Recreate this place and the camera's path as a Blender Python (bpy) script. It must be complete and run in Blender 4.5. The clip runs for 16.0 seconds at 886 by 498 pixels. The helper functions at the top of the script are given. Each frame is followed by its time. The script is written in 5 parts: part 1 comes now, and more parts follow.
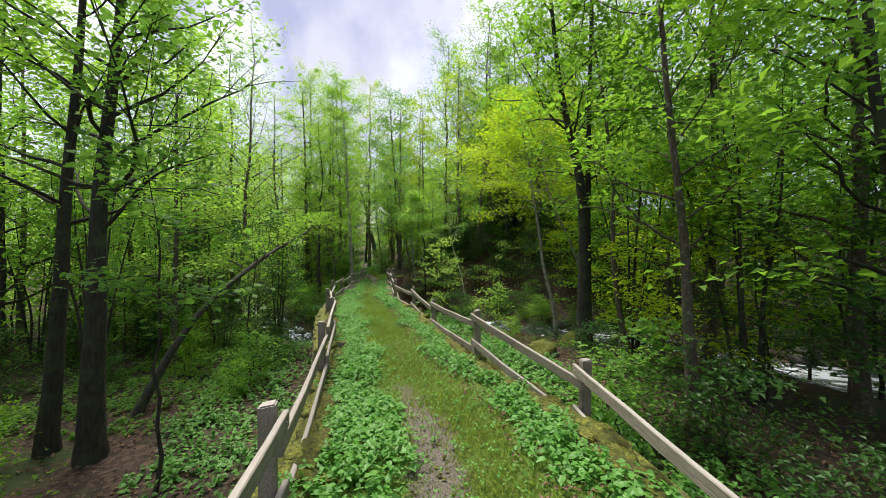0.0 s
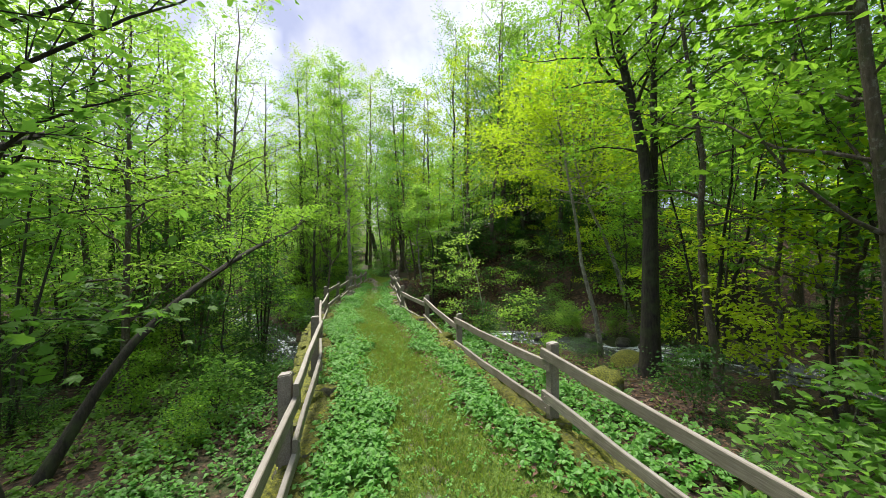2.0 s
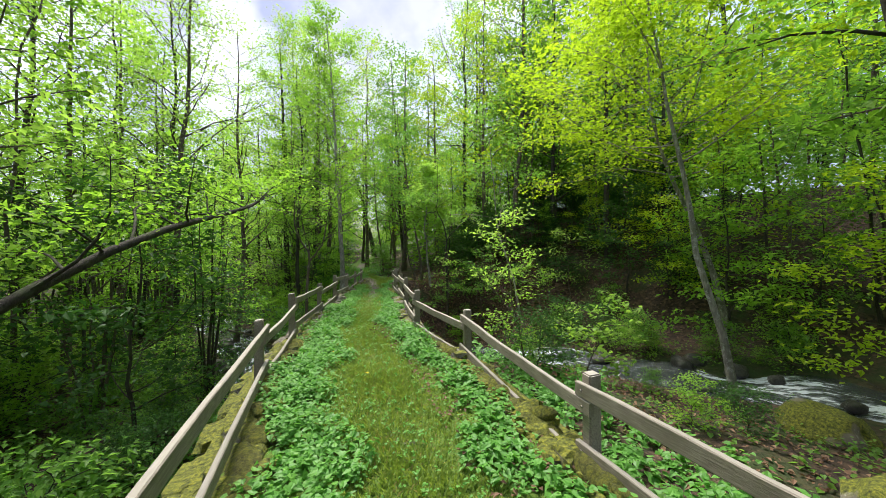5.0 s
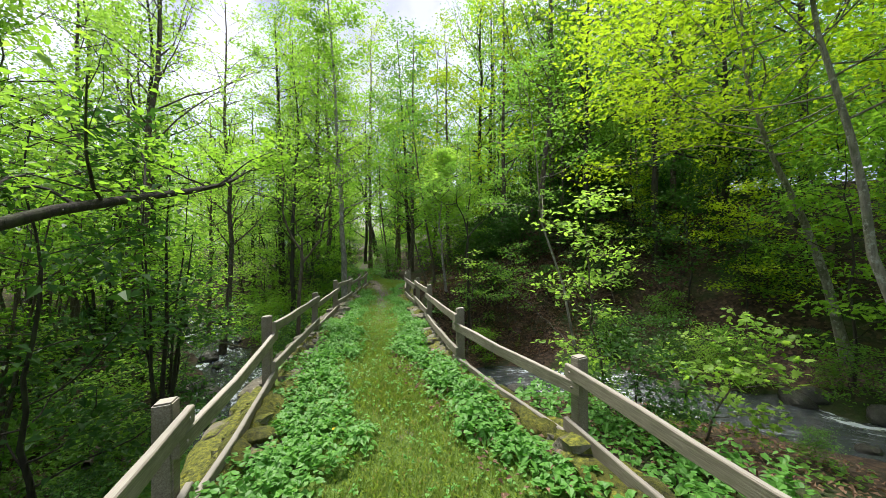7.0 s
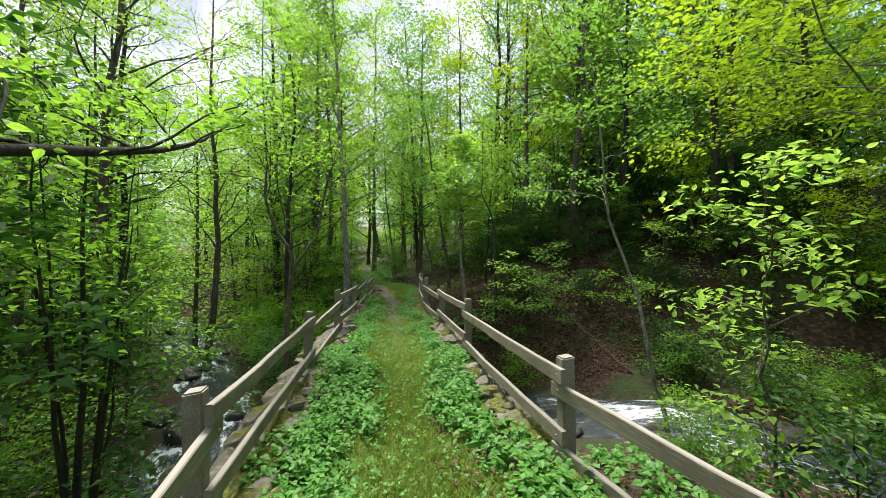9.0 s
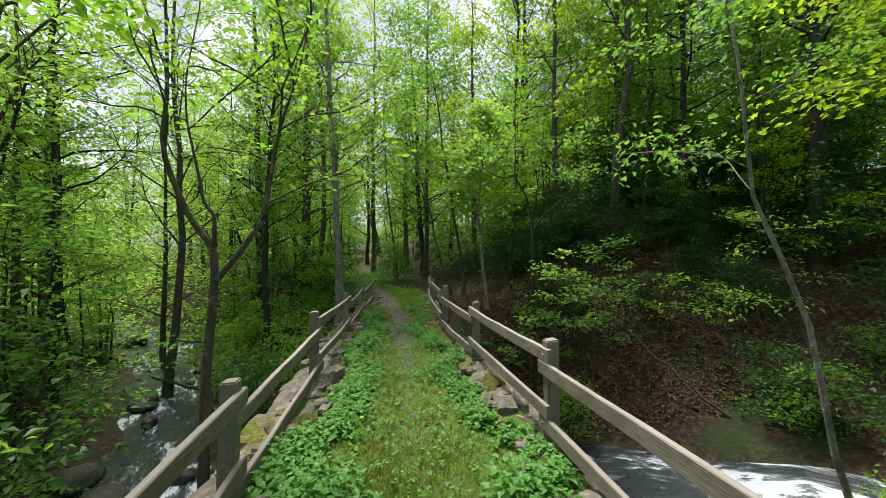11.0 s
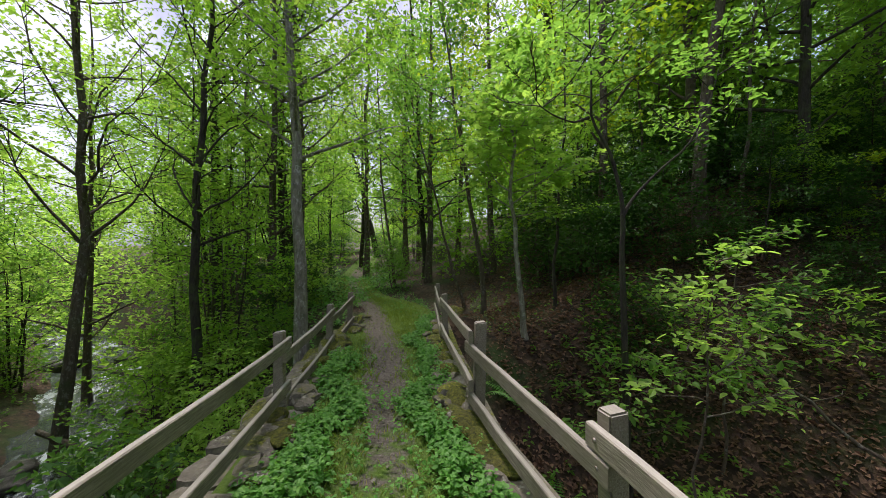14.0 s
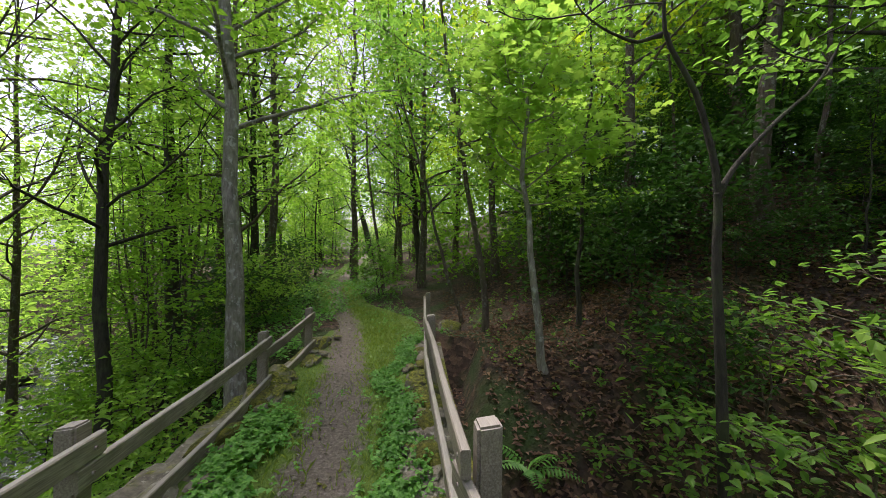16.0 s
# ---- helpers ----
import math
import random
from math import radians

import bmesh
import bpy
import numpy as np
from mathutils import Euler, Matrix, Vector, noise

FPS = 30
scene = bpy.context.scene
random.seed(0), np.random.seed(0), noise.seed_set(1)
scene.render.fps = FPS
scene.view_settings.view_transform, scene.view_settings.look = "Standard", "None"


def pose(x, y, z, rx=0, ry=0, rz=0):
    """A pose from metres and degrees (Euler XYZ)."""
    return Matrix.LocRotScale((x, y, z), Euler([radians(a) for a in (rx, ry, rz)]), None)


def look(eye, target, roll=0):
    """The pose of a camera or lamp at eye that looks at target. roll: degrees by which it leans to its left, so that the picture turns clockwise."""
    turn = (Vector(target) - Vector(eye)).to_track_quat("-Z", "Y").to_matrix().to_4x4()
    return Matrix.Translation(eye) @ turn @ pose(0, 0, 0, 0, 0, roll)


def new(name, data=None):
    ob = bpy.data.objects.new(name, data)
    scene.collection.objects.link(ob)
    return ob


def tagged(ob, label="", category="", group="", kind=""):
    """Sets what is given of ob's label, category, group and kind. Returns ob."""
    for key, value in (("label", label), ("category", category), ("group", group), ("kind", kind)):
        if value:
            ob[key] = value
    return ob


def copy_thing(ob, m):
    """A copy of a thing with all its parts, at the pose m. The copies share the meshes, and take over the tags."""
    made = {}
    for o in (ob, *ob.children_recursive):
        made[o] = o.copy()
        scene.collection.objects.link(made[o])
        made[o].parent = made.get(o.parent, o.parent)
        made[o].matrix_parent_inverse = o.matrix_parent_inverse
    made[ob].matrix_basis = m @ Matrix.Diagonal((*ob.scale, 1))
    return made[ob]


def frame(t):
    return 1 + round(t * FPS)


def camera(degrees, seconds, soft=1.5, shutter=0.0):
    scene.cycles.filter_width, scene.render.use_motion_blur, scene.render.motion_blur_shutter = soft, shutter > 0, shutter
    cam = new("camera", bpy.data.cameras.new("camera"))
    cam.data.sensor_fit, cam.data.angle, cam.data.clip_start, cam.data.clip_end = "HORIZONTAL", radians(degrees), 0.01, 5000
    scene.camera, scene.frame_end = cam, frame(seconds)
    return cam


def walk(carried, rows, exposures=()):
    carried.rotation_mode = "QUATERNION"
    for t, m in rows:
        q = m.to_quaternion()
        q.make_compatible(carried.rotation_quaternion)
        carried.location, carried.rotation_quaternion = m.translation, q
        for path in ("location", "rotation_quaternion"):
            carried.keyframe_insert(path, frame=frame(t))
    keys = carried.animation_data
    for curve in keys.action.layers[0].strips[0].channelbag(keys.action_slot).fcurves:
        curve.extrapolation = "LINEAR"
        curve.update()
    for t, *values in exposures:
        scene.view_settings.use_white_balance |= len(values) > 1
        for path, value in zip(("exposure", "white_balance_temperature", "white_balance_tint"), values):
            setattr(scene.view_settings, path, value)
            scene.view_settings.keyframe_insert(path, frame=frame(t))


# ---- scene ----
cam = camera(102.0, 16.0, soft=0.6)

PATH = [
    (0.0, 0.000, 0.000, 1.600, 90.37, -0.11, 0.19),
    (0.5, -0.188, 0.591, 1.586, 90.52, -0.07, 0.32),
    (1.0, -0.300, 1.140, 1.562, 90.45, 0.04, 0.25),
    (1.5, -0.397, 1.713, 1.545, 90.56, 0.04, 0.20),
    (2.0, -0.528, 2.363, 1.515, 90.68, -0.01, 0.23),
    (2.5, -0.686, 3.144, 1.443, 90.61, 0.06, 0.18),
    (3.0, -0.814, 3.978, 1.349, 90.36, 0.11, 0.08),
    (3.5, -0.919, 4.633, 1.281, 90.34, 0.18, -0.14),
    (3.7, -0.971, 4.843, 1.271, 90.57, 0.19, -0.20),
    (5.8, -1.582, 7.307, 1.275, 90.34, 0.11, -0.04),
    (6.0, -1.664, 7.545, 1.264, 90.27, 0.11, 0.03),
    (6.5, -1.850, 8.121, 1.245, 90.33, 0.06, -0.03),
    (7.0, -2.004, 8.621, 1.259, 90.52, 0.00, -0.11),
    (7.5, -2.132, 9.087, 1.268, 90.53, 0.01, -0.11),
    (8.0, -2.292, 9.598, 1.267, 90.57, -0.01, -0.04),
    (8.5, -2.458, 10.122, 1.263, 90.60, -0.07, -0.03),
    (9.0, -2.634, 10.645, 1.270, 90.66, -0.18, -0.01),
    (9.2, -2.705, 10.831, 1.269, 90.64, -0.19, -0.01),
    (11.3, -3.166, 13.531, 1.272, 90.44, -0.05, -0.12),
    (11.5, -3.210, 13.760, 1.267, 90.42, -0.03, -0.13),
    (12.0, -3.314, 14.264, 1.252, 90.48, -0.00, -0.09),
    (12.5, -3.377, 14.768, 1.250, 90.51, 0.06, -0.11),
    (13.0, -3.414, 15.386, 1.262, 90.57, -0.02, -0.05),
    (13.5, -3.420, 16.019, 1.258, 90.51, -0.06, 0.02),
    (14.0, -3.372, 16.524, 1.257, 90.58, -0.12, 0.01),
    (14.5, -3.332, 17.003, 1.242, 90.58, -0.10, -0.06),
    (15.0, -3.272, 17.503, 1.256, 90.55, -0.09, -0.09),
    (15.5, -3.243, 17.956, 1.281, 90.49, 0.06, -0.09),
    (16.0, -3.217, 18.285, 1.295, 90.53, 0.06, -0.08),
]
walk(cam, [(t, pose(*p)) for t, *p in PATH], exposures=[(0.0, 1.14, 6500, 13), (2.5, 1.32, 6450, 10), (9.0, 1.4, 6400, 11), (12.0, 1.14, 6300, 18), (14.5, 1.18, 6300, 22), (15.4, 1.28, 6350, 24), (16.0, 1.54, 6350, 26)])

# ---- world and light ----
SUN_EL, SUN_AZ = radians(66), radians(-32)
world = bpy.data.worlds.new("sky")
scene.world = world
world.use_nodes = True
wn = world.node_tree
sky = wn.nodes.new("ShaderNodeTexSky")
sky.sky_type, sky.sun_disc = "NISHITA", False
sky.sun_elevation, sky.sun_rotation = SUN_EL, SUN_AZ
sky.air_density, sky.dust_density, sky.ozone_density = 1.0, 6.0, 1.0
# bright overcast: clouds over most of the blue
cl_tc = wn.nodes.new("ShaderNodeTexCoord")
cl_n = wn.nodes.new("ShaderNodeTexNoise")
cl_n.inputs["Scale"].default_value, cl_n.inputs["Detail"].default_value = 2.2, 5
cl_r = wn.nodes.new("ShaderNodeValToRGB")
cl_r.color_ramp.elements[0].position, cl_r.color_ramp.elements[1].position = 0.36, 0.56
cl_m = wn.nodes.new("ShaderNodeMixRGB")
cl_n2 = wn.nodes.new("ShaderNodeTexNoise")
cl_n2.inputs["Scale"].default_value, cl_n2.inputs["Detail"].default_value = 6.0, 6
cl_r2 = wn.nodes.new("ShaderNodeValToRGB")
cl_r2.color_ramp.elements[0].position, cl_r2.color_ramp.elements[1].position = 0.38, 0.62
cl_m2 = wn.nodes.new("ShaderNodeMixRGB")
cl_m2.inputs[1].default_value, cl_m2.inputs[2].default_value = (1.85, 2.05, 2.9, 1), (2.85, 2.95, 3.5, 1)
wn.links.new(cl_n2.outputs["Fac"], cl_r2.inputs[0])
wn.links.new(cl_r2.outputs[0], cl_m2.inputs[0])
wn.links.new(cl_m2.outputs[0], cl_m.inputs[2])
wn.links.new(cl_tc.outputs["Generated"], cl_n.inputs["Vector"])
wn.links.new(cl_tc.outputs["Generated"], cl_n2.inputs["Vector"])
wn.links.new(cl_n.outputs["Fac"], cl_r.inputs[0])
wn.links.new(cl_r.outputs[0], cl_m.inputs[0])
wn.links.new(sky.outputs[0], cl_m.inputs[1])
wn.links.new(cl_m.outputs[0], wn.nodes["Background"].inputs[0])
wn.nodes["Background"].inputs[1].default_value = 0.13
sun = new("sun", bpy.data.lights.new("sun", "SUN"))
sun.data.energy, sun.data.angle, sun.data.color = 2.75, radians(18), (1.0, 0.95, 0.86)
sun.rotation_euler = (radians(90) - SUN_EL, 0, -SUN_AZ)
sun.matrix_world = look((0, 0, 40), (-30 * math.sin(SUN_AZ), -30 * math.cos(SUN_AZ), 40 - 30 * math.tan(SUN_EL)))

# ---- materials ----


def material(name, rough=0.8):
    m = bpy.data.materials.new(name)
    m.use_nodes = True
    b = m.node_tree.nodes["Principled BSDF"]
    b.inputs["Roughness"].default_value = rough
    return m, m.node_tree, b


def noise_node(t, scale, detail=5, rough=0.6, vec=None, dims=None):
    n = t.nodes.new("ShaderNodeTexNoise")
    n.inputs["Scale"].default_value, n.inputs["Detail"].default_value, n.inputs["Roughness"].default_value = scale, detail, rough
    if vec is None:
        vec = t.nodes.new("ShaderNodeTexCoord").outputs["Object"]
    if dims:
        mp = t.nodes.new("ShaderNodeMapping")
        mp.inputs["Scale"].default_value = dims
        t.links.new(vec, mp.inputs[0])
        vec = mp.outputs[0]
    t.links.new(vec, n.inputs["Vector"])
    return n.outputs["Fac"]


def ramp(t, fac, *stops):
    r = t.nodes.new("ShaderNodeValToRGB")
    e = r.color_ramp.elements
    while len(e) < len(stops):
        e.new(0.5)
    for k, (p, c) in enumerate(stops):
        e[k].position = p
        e[k].color = (*c, 1) if len(c) == 3 else c
    t.links.new(fac, r.inputs[0])
    return r.outputs[0]


def mixc(t, fac, a, b, mode="MIX"):
    m = t.nodes.new("ShaderNodeMixRGB")
    m.blend_type = mode
    for k, v in enumerate((fac, a, b)):
        if isinstance(v, bpy.types.NodeSocket):
            t.links.new(v, m.inputs[k])
        elif k == 0:
            m.inputs[0].default_value = v
        else:
            m.inputs[k].default_value = (*v, 1)
    return m.outputs[0]


def bump(t, b, height, strength=0.5, dist=0.02):
    n = t.nodes.new("ShaderNodeBump")
    n.inputs["Strength"].default_value, n.inputs["Distance"].default_value = strength, dist
    t.links.new(height, n.inputs["Height"])
    t.links.new(n.outputs[0], b.inputs["Normal"])


def world_pos(t):
    return t.nodes.new("ShaderNodeNewGeometry").outputs["Position"]


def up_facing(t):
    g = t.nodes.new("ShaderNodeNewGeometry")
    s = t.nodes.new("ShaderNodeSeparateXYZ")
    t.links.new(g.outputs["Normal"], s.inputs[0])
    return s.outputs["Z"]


def math_node(t, op, a, b):
    n = t.nodes.new("ShaderNodeMath")
    n.operation = op
    for k, v in enumerate((a, b)):
        if isinstance(v, bpy.types.NodeSocket):
            t.links.new(v, n.inputs[k])
        else:
            n.inputs[k].default_value = v
    return n.outputs[0]


def leaf_material(name, dark, light, through_light=0.45, gloss=0.5):
    """Thin leaves: each leaf its own shade, light shines through."""
    m, t, b = material(name, gloss)
    g = t.nodes.new("ShaderNodeNewGeometry")
    oi = t.nodes.new("ShaderNodeObjectInfo")
    f = math_node(t, "ADD", math_node(t, "MULTIPLY", g.outputs["Random Per Island"], 0.7), math_node(t, "MULTIPLY", oi.outputs["Random"], 0.3))
    c = ramp(t, f, (0.0, dark), (0.75, light), (1.0, (light[0] * 1.25, light[1] * 1.1, light[2])))
    big = noise_node(t, 0.5, 2, vec=world_pos(t))
    c = mixc(t, ramp(t, big, (0.35, (0, 0, 0)), (0.65, (1, 1, 1))), c, mixc(t, 0.5, c, light))
    t.links.new(c, b.inputs["Base Color"])
    b.inputs["Specular IOR Level"].default_value = 0.38
    tr = t.nodes.new("ShaderNodeBsdfTranslucent")
    t.links.new(mixc(t, 1.0, c, (1.5, 1.5, 1.05), "MULTIPLY"), tr.inputs[0])
    mx = t.nodes.new("ShaderNodeMixShader")
    mx.inputs[0].default_value = through_light
    out = t.nodes["Material Output"]
    t.links.new(b.outputs[0], mx.inputs[1])
    t.links.new(tr.outputs[0], mx.inputs[2])
    t.links.new(mx.outputs[0], out.inputs[0])
    return m


LEAF_FRESH = leaf_material("leaf_fresh", (0.095, 0.22, 0.022), (0.205, 0.38, 0.042), 0.62)
LEAF_YELLOW = leaf_material("leaf_yellow_green", (0.18, 0.30, 0.014), (0.33, 0.46, 0.024), 0.62)
LEAF_MID = leaf_material("leaf_mid", (0.068, 0.18, 0.028), (0.15, 0.30, 0.05), 0.6)
LEAF_DEEP = leaf_material("leaf_deep", (0.02, 0.075, 0.014), (0.05, 0.13, 0.02), 0.35)
LEAF_HERB = leaf_material("leaf_herb", (0.056, 0.18, 0.028), (0.13, 0.32, 0.055), 0.38, 0.5)
LEAF_GRASS = leaf_material("grass_blade", (0.09, 0.165, 0.022), (0.205, 0.28, 0.05), 0.4)
LEAF_PALE = leaf_material("leaf_pale", (0.15, 0.30, 0.04), (0.29, 0.46, 0.085), 0.6)
STRAW = leaf_material("dry_grass", (0.16, 0.13, 0.04), (0.36, 0.31, 0.11), 0.3, 0.6)
LEAF_DEAD = leaf_material("dead_leaf", (0.07, 0.036, 0.022), (0.22, 0.13, 0.08), 0.1, 0.7)


def bark_material(name, dark, light, lichen=0.0):
    m, t, b = material(name, 0.9)
    tc = t.nodes.new("ShaderNodeTexCoord").outputs["Object"]
    n1 = noise_node(t, 9, 7, 0.7, tc, (3.0, 3.0, 0.6))
    n2 = noise_node(t, 2.2, 4, 0.6, tc)
    c = ramp(t, n1, (0.32, dark), (0.68, light))
    c = mixc(t, ramp(t, n2, (0.5, (0, 0, 0)), (0.7, (1, 1, 1))), c, (0.06, 0.075, 0.03))
    if lichen:
        c = mixc(t, ramp(t, noise_node(t, 12, 4, 0.7, tc, (1, 1, 0.8)), (0.55, (0, 0, 0)), (0.62, (lichen, lichen, lichen))), c, (0.40, 0.40, 0.36))
    t.links.new(c, b.inputs["Base Color"])
    bump(t, b, n1, 0.9, 0.03)
    return m


BARK_DARK = bark_material("bark_dark", (0.012, 0.010, 0.008), (0.06, 0.05, 0.038))
BARK_BROWN = bark_material("bark_brown", (0.045, 0.033, 0.024), (0.15, 0.115, 0.085), 0.3)
BARK_PALE = bark_material("bark_pale", (0.11, 0.10, 0.08), (0.34, 0.31, 0.26), 0.8)


def wood_material():
    m, t, b = material("weathered_wood", 0.85)
    tc = t.nodes.new("ShaderNodeTexCoord").outputs["Object"]
    oi = t.nodes.new("ShaderNodeObjectInfo")
    grain = noise_node(t, 22, 6, 0.65, tc, (6, 0.35, 6))
    stain = noise_node(t, 2.2, 5, 0.7, world_pos(t))
    c = ramp(t, grain, (0.25, (0.10, 0.08, 0.062)), (0.5, (0.25, 0.215, 0.17)), (0.75, (0.40, 0.36, 0.30)))
    c = mixc(t, ramp(t, stain, (0.42, (0, 0, 0)), (0.7, (0.75, 0.75, 0.75))), c, (0.10, 0.085, 0.055))
    # upward faces paler: weathered edges, with light from above put into the colour
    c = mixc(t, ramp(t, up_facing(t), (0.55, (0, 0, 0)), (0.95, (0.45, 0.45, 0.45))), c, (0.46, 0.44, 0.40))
    c = mixc(t, math_node(t, "MULTIPLY", oi.outputs["Random"], 0.35), c, (0.12, 0.10, 0.075))
    t.links.new(c, b.inputs["Base Color"])
    bump(t, b, grain, 0.7, 0.006)
    return m


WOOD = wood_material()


def stone_material():
    m, t, b = material("mossy_stone", 0.9)
    wp = world_pos(t)
    n1 = noise_node(t, 7, 8, 0.7, wp)
    n2 = noise_node(t, 1.6, 4, 0.6, wp)
    n3 = noise_node(t, 30, 5, 0.7, wp)
    oi = t.nodes.new("ShaderNodeObjectInfo")
    c = ramp(t, n1, (0.3, (0.035, 0.03, 0.026)), (0.5, (0.15, 0.135, 0.10)), (0.7, (0.30, 0.28, 0.225)))
    c = mixc(t, ramp(t, noise_node(t, 16, 5, 0.65, wp), (0.58, (0, 0, 0)), (0.66, (0.75, 0.75, 0.75))), c, (0.48, 0.47, 0.40))
    c = mixc(t, math_node(t, "MULTIPLY", oi.outputs["Random"], 0.6), c, (0.16, 0.14, 0.105))
    moss = ramp(t, n3, (0.32, (0.010, 0.014, 0.002)), (0.5, (0.09, 0.10, 0.008)), (0.7, (0.25, 0.245, 0.018)))
    sy = t.nodes.new("ShaderNodeSeparateXYZ")
    t.links.new(wp, sy.inputs[0])
    damp = ramp(t, math_node(t, "MULTIPLY", sy.outputs["Y"], 0.04), (0.42, (0.33, 0.33, 0.33)), (0.6, (0.03, 0.03, 0.03)), (0.74, (0.0, 0.0, 0.0)), (0.82, (0.15, 0.15, 0.15)))
    k = math_node(t, "ADD", math_node(t, "MULTIPLY", up_facing(t), 0.22), math_node(t, "MULTIPLY", n2, 1.0))
    k = math_node(t, "ADD", k, math_node(t, "ADD", damp, math_node(t, "MULTIPLY", n1, 0.25)))
    c = mixc(t, ramp(t, k, (0.93, (0, 0, 0)), (1.06, (1, 1, 1))), c, moss)
    t.links.new(c, b.inputs["Base Color"])
    bump(t, b, math_node(t, "ADD", n1, math_node(t, "MULTIPLY", n3, 0.5)), 0.9, 0.03)
    return m


STONE = stone_material()
MOSS, mt, mb = material("moss", 0.95)
m_fine, m_big = noise_node(mt, 26, 8, 0.8, world_pos(mt)), noise_node(mt, 5, 5, 0.65, world_pos(mt))
mt.links.new(mixc(mt, ramp(mt, m_big, (0.5, (0, 0, 0)), (0.72, (0.5, 0.5, 0.5))), ramp(mt, m_fine, (0.32, (0.010, 0.014, 0.002)), (0.48, (0.09, 0.10, 0.008)), (0.72, (0.27, 0.26, 0.018))), ramp(mt, m_fine, (0.35, (0.02, 0.014, 0.008)), (0.7, (0.13, 0.10, 0.055)))), mb.inputs["Base Color"])
bump(mt, mb, math_node(mt, "ADD", m_fine, math_node(mt, "MULTIPLY", m_big, 0.6)), 1.0, 0.05)
WET_ROCK, rt, rb = material("wet_rock", 0.35)
rt.links.new(ramp(rt, noise_node(rt, 3.0, 7, 0.7), (0.3, (0.012, 0.012, 0.010)), (0.6, (0.06, 0.055, 0.048)), (0.8, (0.13, 0.12, 0.11))), rb.inputs["Base Color"])
bump(rt, rb, noise_node(rt, 5.0, 8, 0.7), 0.8, 0.05)


def earth_material(name, kind):
    m, t, b = material(name, 0.95)
    wp = world_pos(t)
    fine, mid, big = noise_node(t, 38, 6, 0.75, wp), noise_node(t, 6, 6, 0.65, wp), noise_node(t, 0.55, 4, 0.6, wp)
    vor = t.nodes.new("ShaderNodeTexVoronoi")
    vor.inputs["Scale"].default_value = 14
    t.links.new(wp, vor.inputs["Vector"])
    if kind == "wood":
        sep = t.nodes.new("ShaderNodeSeparateColor")
        t.links.new(vor.outputs["Color"], sep.inputs[0])
        c = ramp(t, sep.outputs[0], (0.0, (0.018, 0.010, 0.006)), (0.5, (0.065, 0.037, 0.023)), (1.0, (0.15, 0.09, 0.058)))
        c = mixc(t, ramp(t, mid, (0.35, (0, 0, 0)), (0.7, (0.8, 0.8, 0.8))), c, (0.025, 0.016, 0.010))
        c = mixc(t, ramp(t, big, (0.50, (0, 0, 0)), (0.62, (0.85, 0.85, 0.85))), c, mixc(t, fine, (0.012, 0.03, 0.006), (0.045, 0.085, 0.012)))
    else:
        grass = mixc(t, fine, (0.03, 0.075, 0.006), (0.15, 0.24, 0.025))
        soil = ramp(t, fine, (0.3, (0.07, 0.055, 0.04)), (0.55, (0.16, 0.135, 0.11)), (0.75, (0.30, 0.28, 0.25)))
        at = t.nodes.new("ShaderNodeAttribute")
        at.attribute_name = "bare"
        k = math_node(t, "ADD", at.outputs["Fac"], math_node(t, "MULTIPLY", math_node(t, "SUBTRACT", mid, 0.5), 1.3))
        c = mixc(t, ramp(t, k, (0.42, (0, 0, 0)), (0.62, (1, 1, 1))), grass, soil)
    t.links.new(c, b.inputs["Base Color"])
    bump(t, b, math_node(t, "ADD", fine, math_node(t, "MULTIPLY", vor.outputs["Distance"], 0.7)), 0.8, 0.04)
    return m


EARTH = earth_material("forest_floor", "wood")
TURF = earth_material("worn_turf", "turf")


def water_material():
    m, t, b = material("stream_water", 0.12)
    fl = t.nodes.new("ShaderNodeAttribute")
    fl.attribute_name = "flow"
    w = noise_node(t, 1.5, 6, 0.62, fl.outputs["Vector"])
    f = noise_node(t, 6.0, 7, 0.7, fl.outputs["Vector"])
    at = t.nodes.new("ShaderNodeAttribute")
    at.attribute_name = "fall"
    k = math_node(t, "ADD", math_node(t, "MULTIPLY", w, 1.0), math_node(t, "MULTIPLY", f, 0.5))
    k = math_node(t, "ADD", k, math_node(t, "MULTIPLY", at.outputs["Fac"], 0.2))
    foam = ramp(t, k, (0.85, (0, 0, 0)), (0.97, (0.3, 0.3, 0.3)), (1.14, (1, 1, 1)))
    t.links.new(mixc(t, foam, (0.03, 0.038, 0.042), (0.62, 0.67, 0.74)), b.inputs["Base Color"])
    t.links.new(ramp(t, foam, (0, (0.1, 0.1, 0.1)), (1, (0.7, 0.7, 0.7))), b.inputs["Roughness"])
    bump(t, b, math_node(t, "ADD", w, math_node(t, "MULTIPLY", f, 0.4)), 1.0, 0.12)
    return m


WATER = water_material()
BOLT, bt, bb = material("rusty_bolt", 0.5)
bb.inputs["Metallic"].default_value = 0.8
bt.links.new(ramp(bt, noise_node(bt, 60), (0.3, (0.12, 0.06, 0.04)), (0.7, (0.35, 0.33, 0.31))), bb.inputs["Base Color"])

# ---- mesh helpers ----


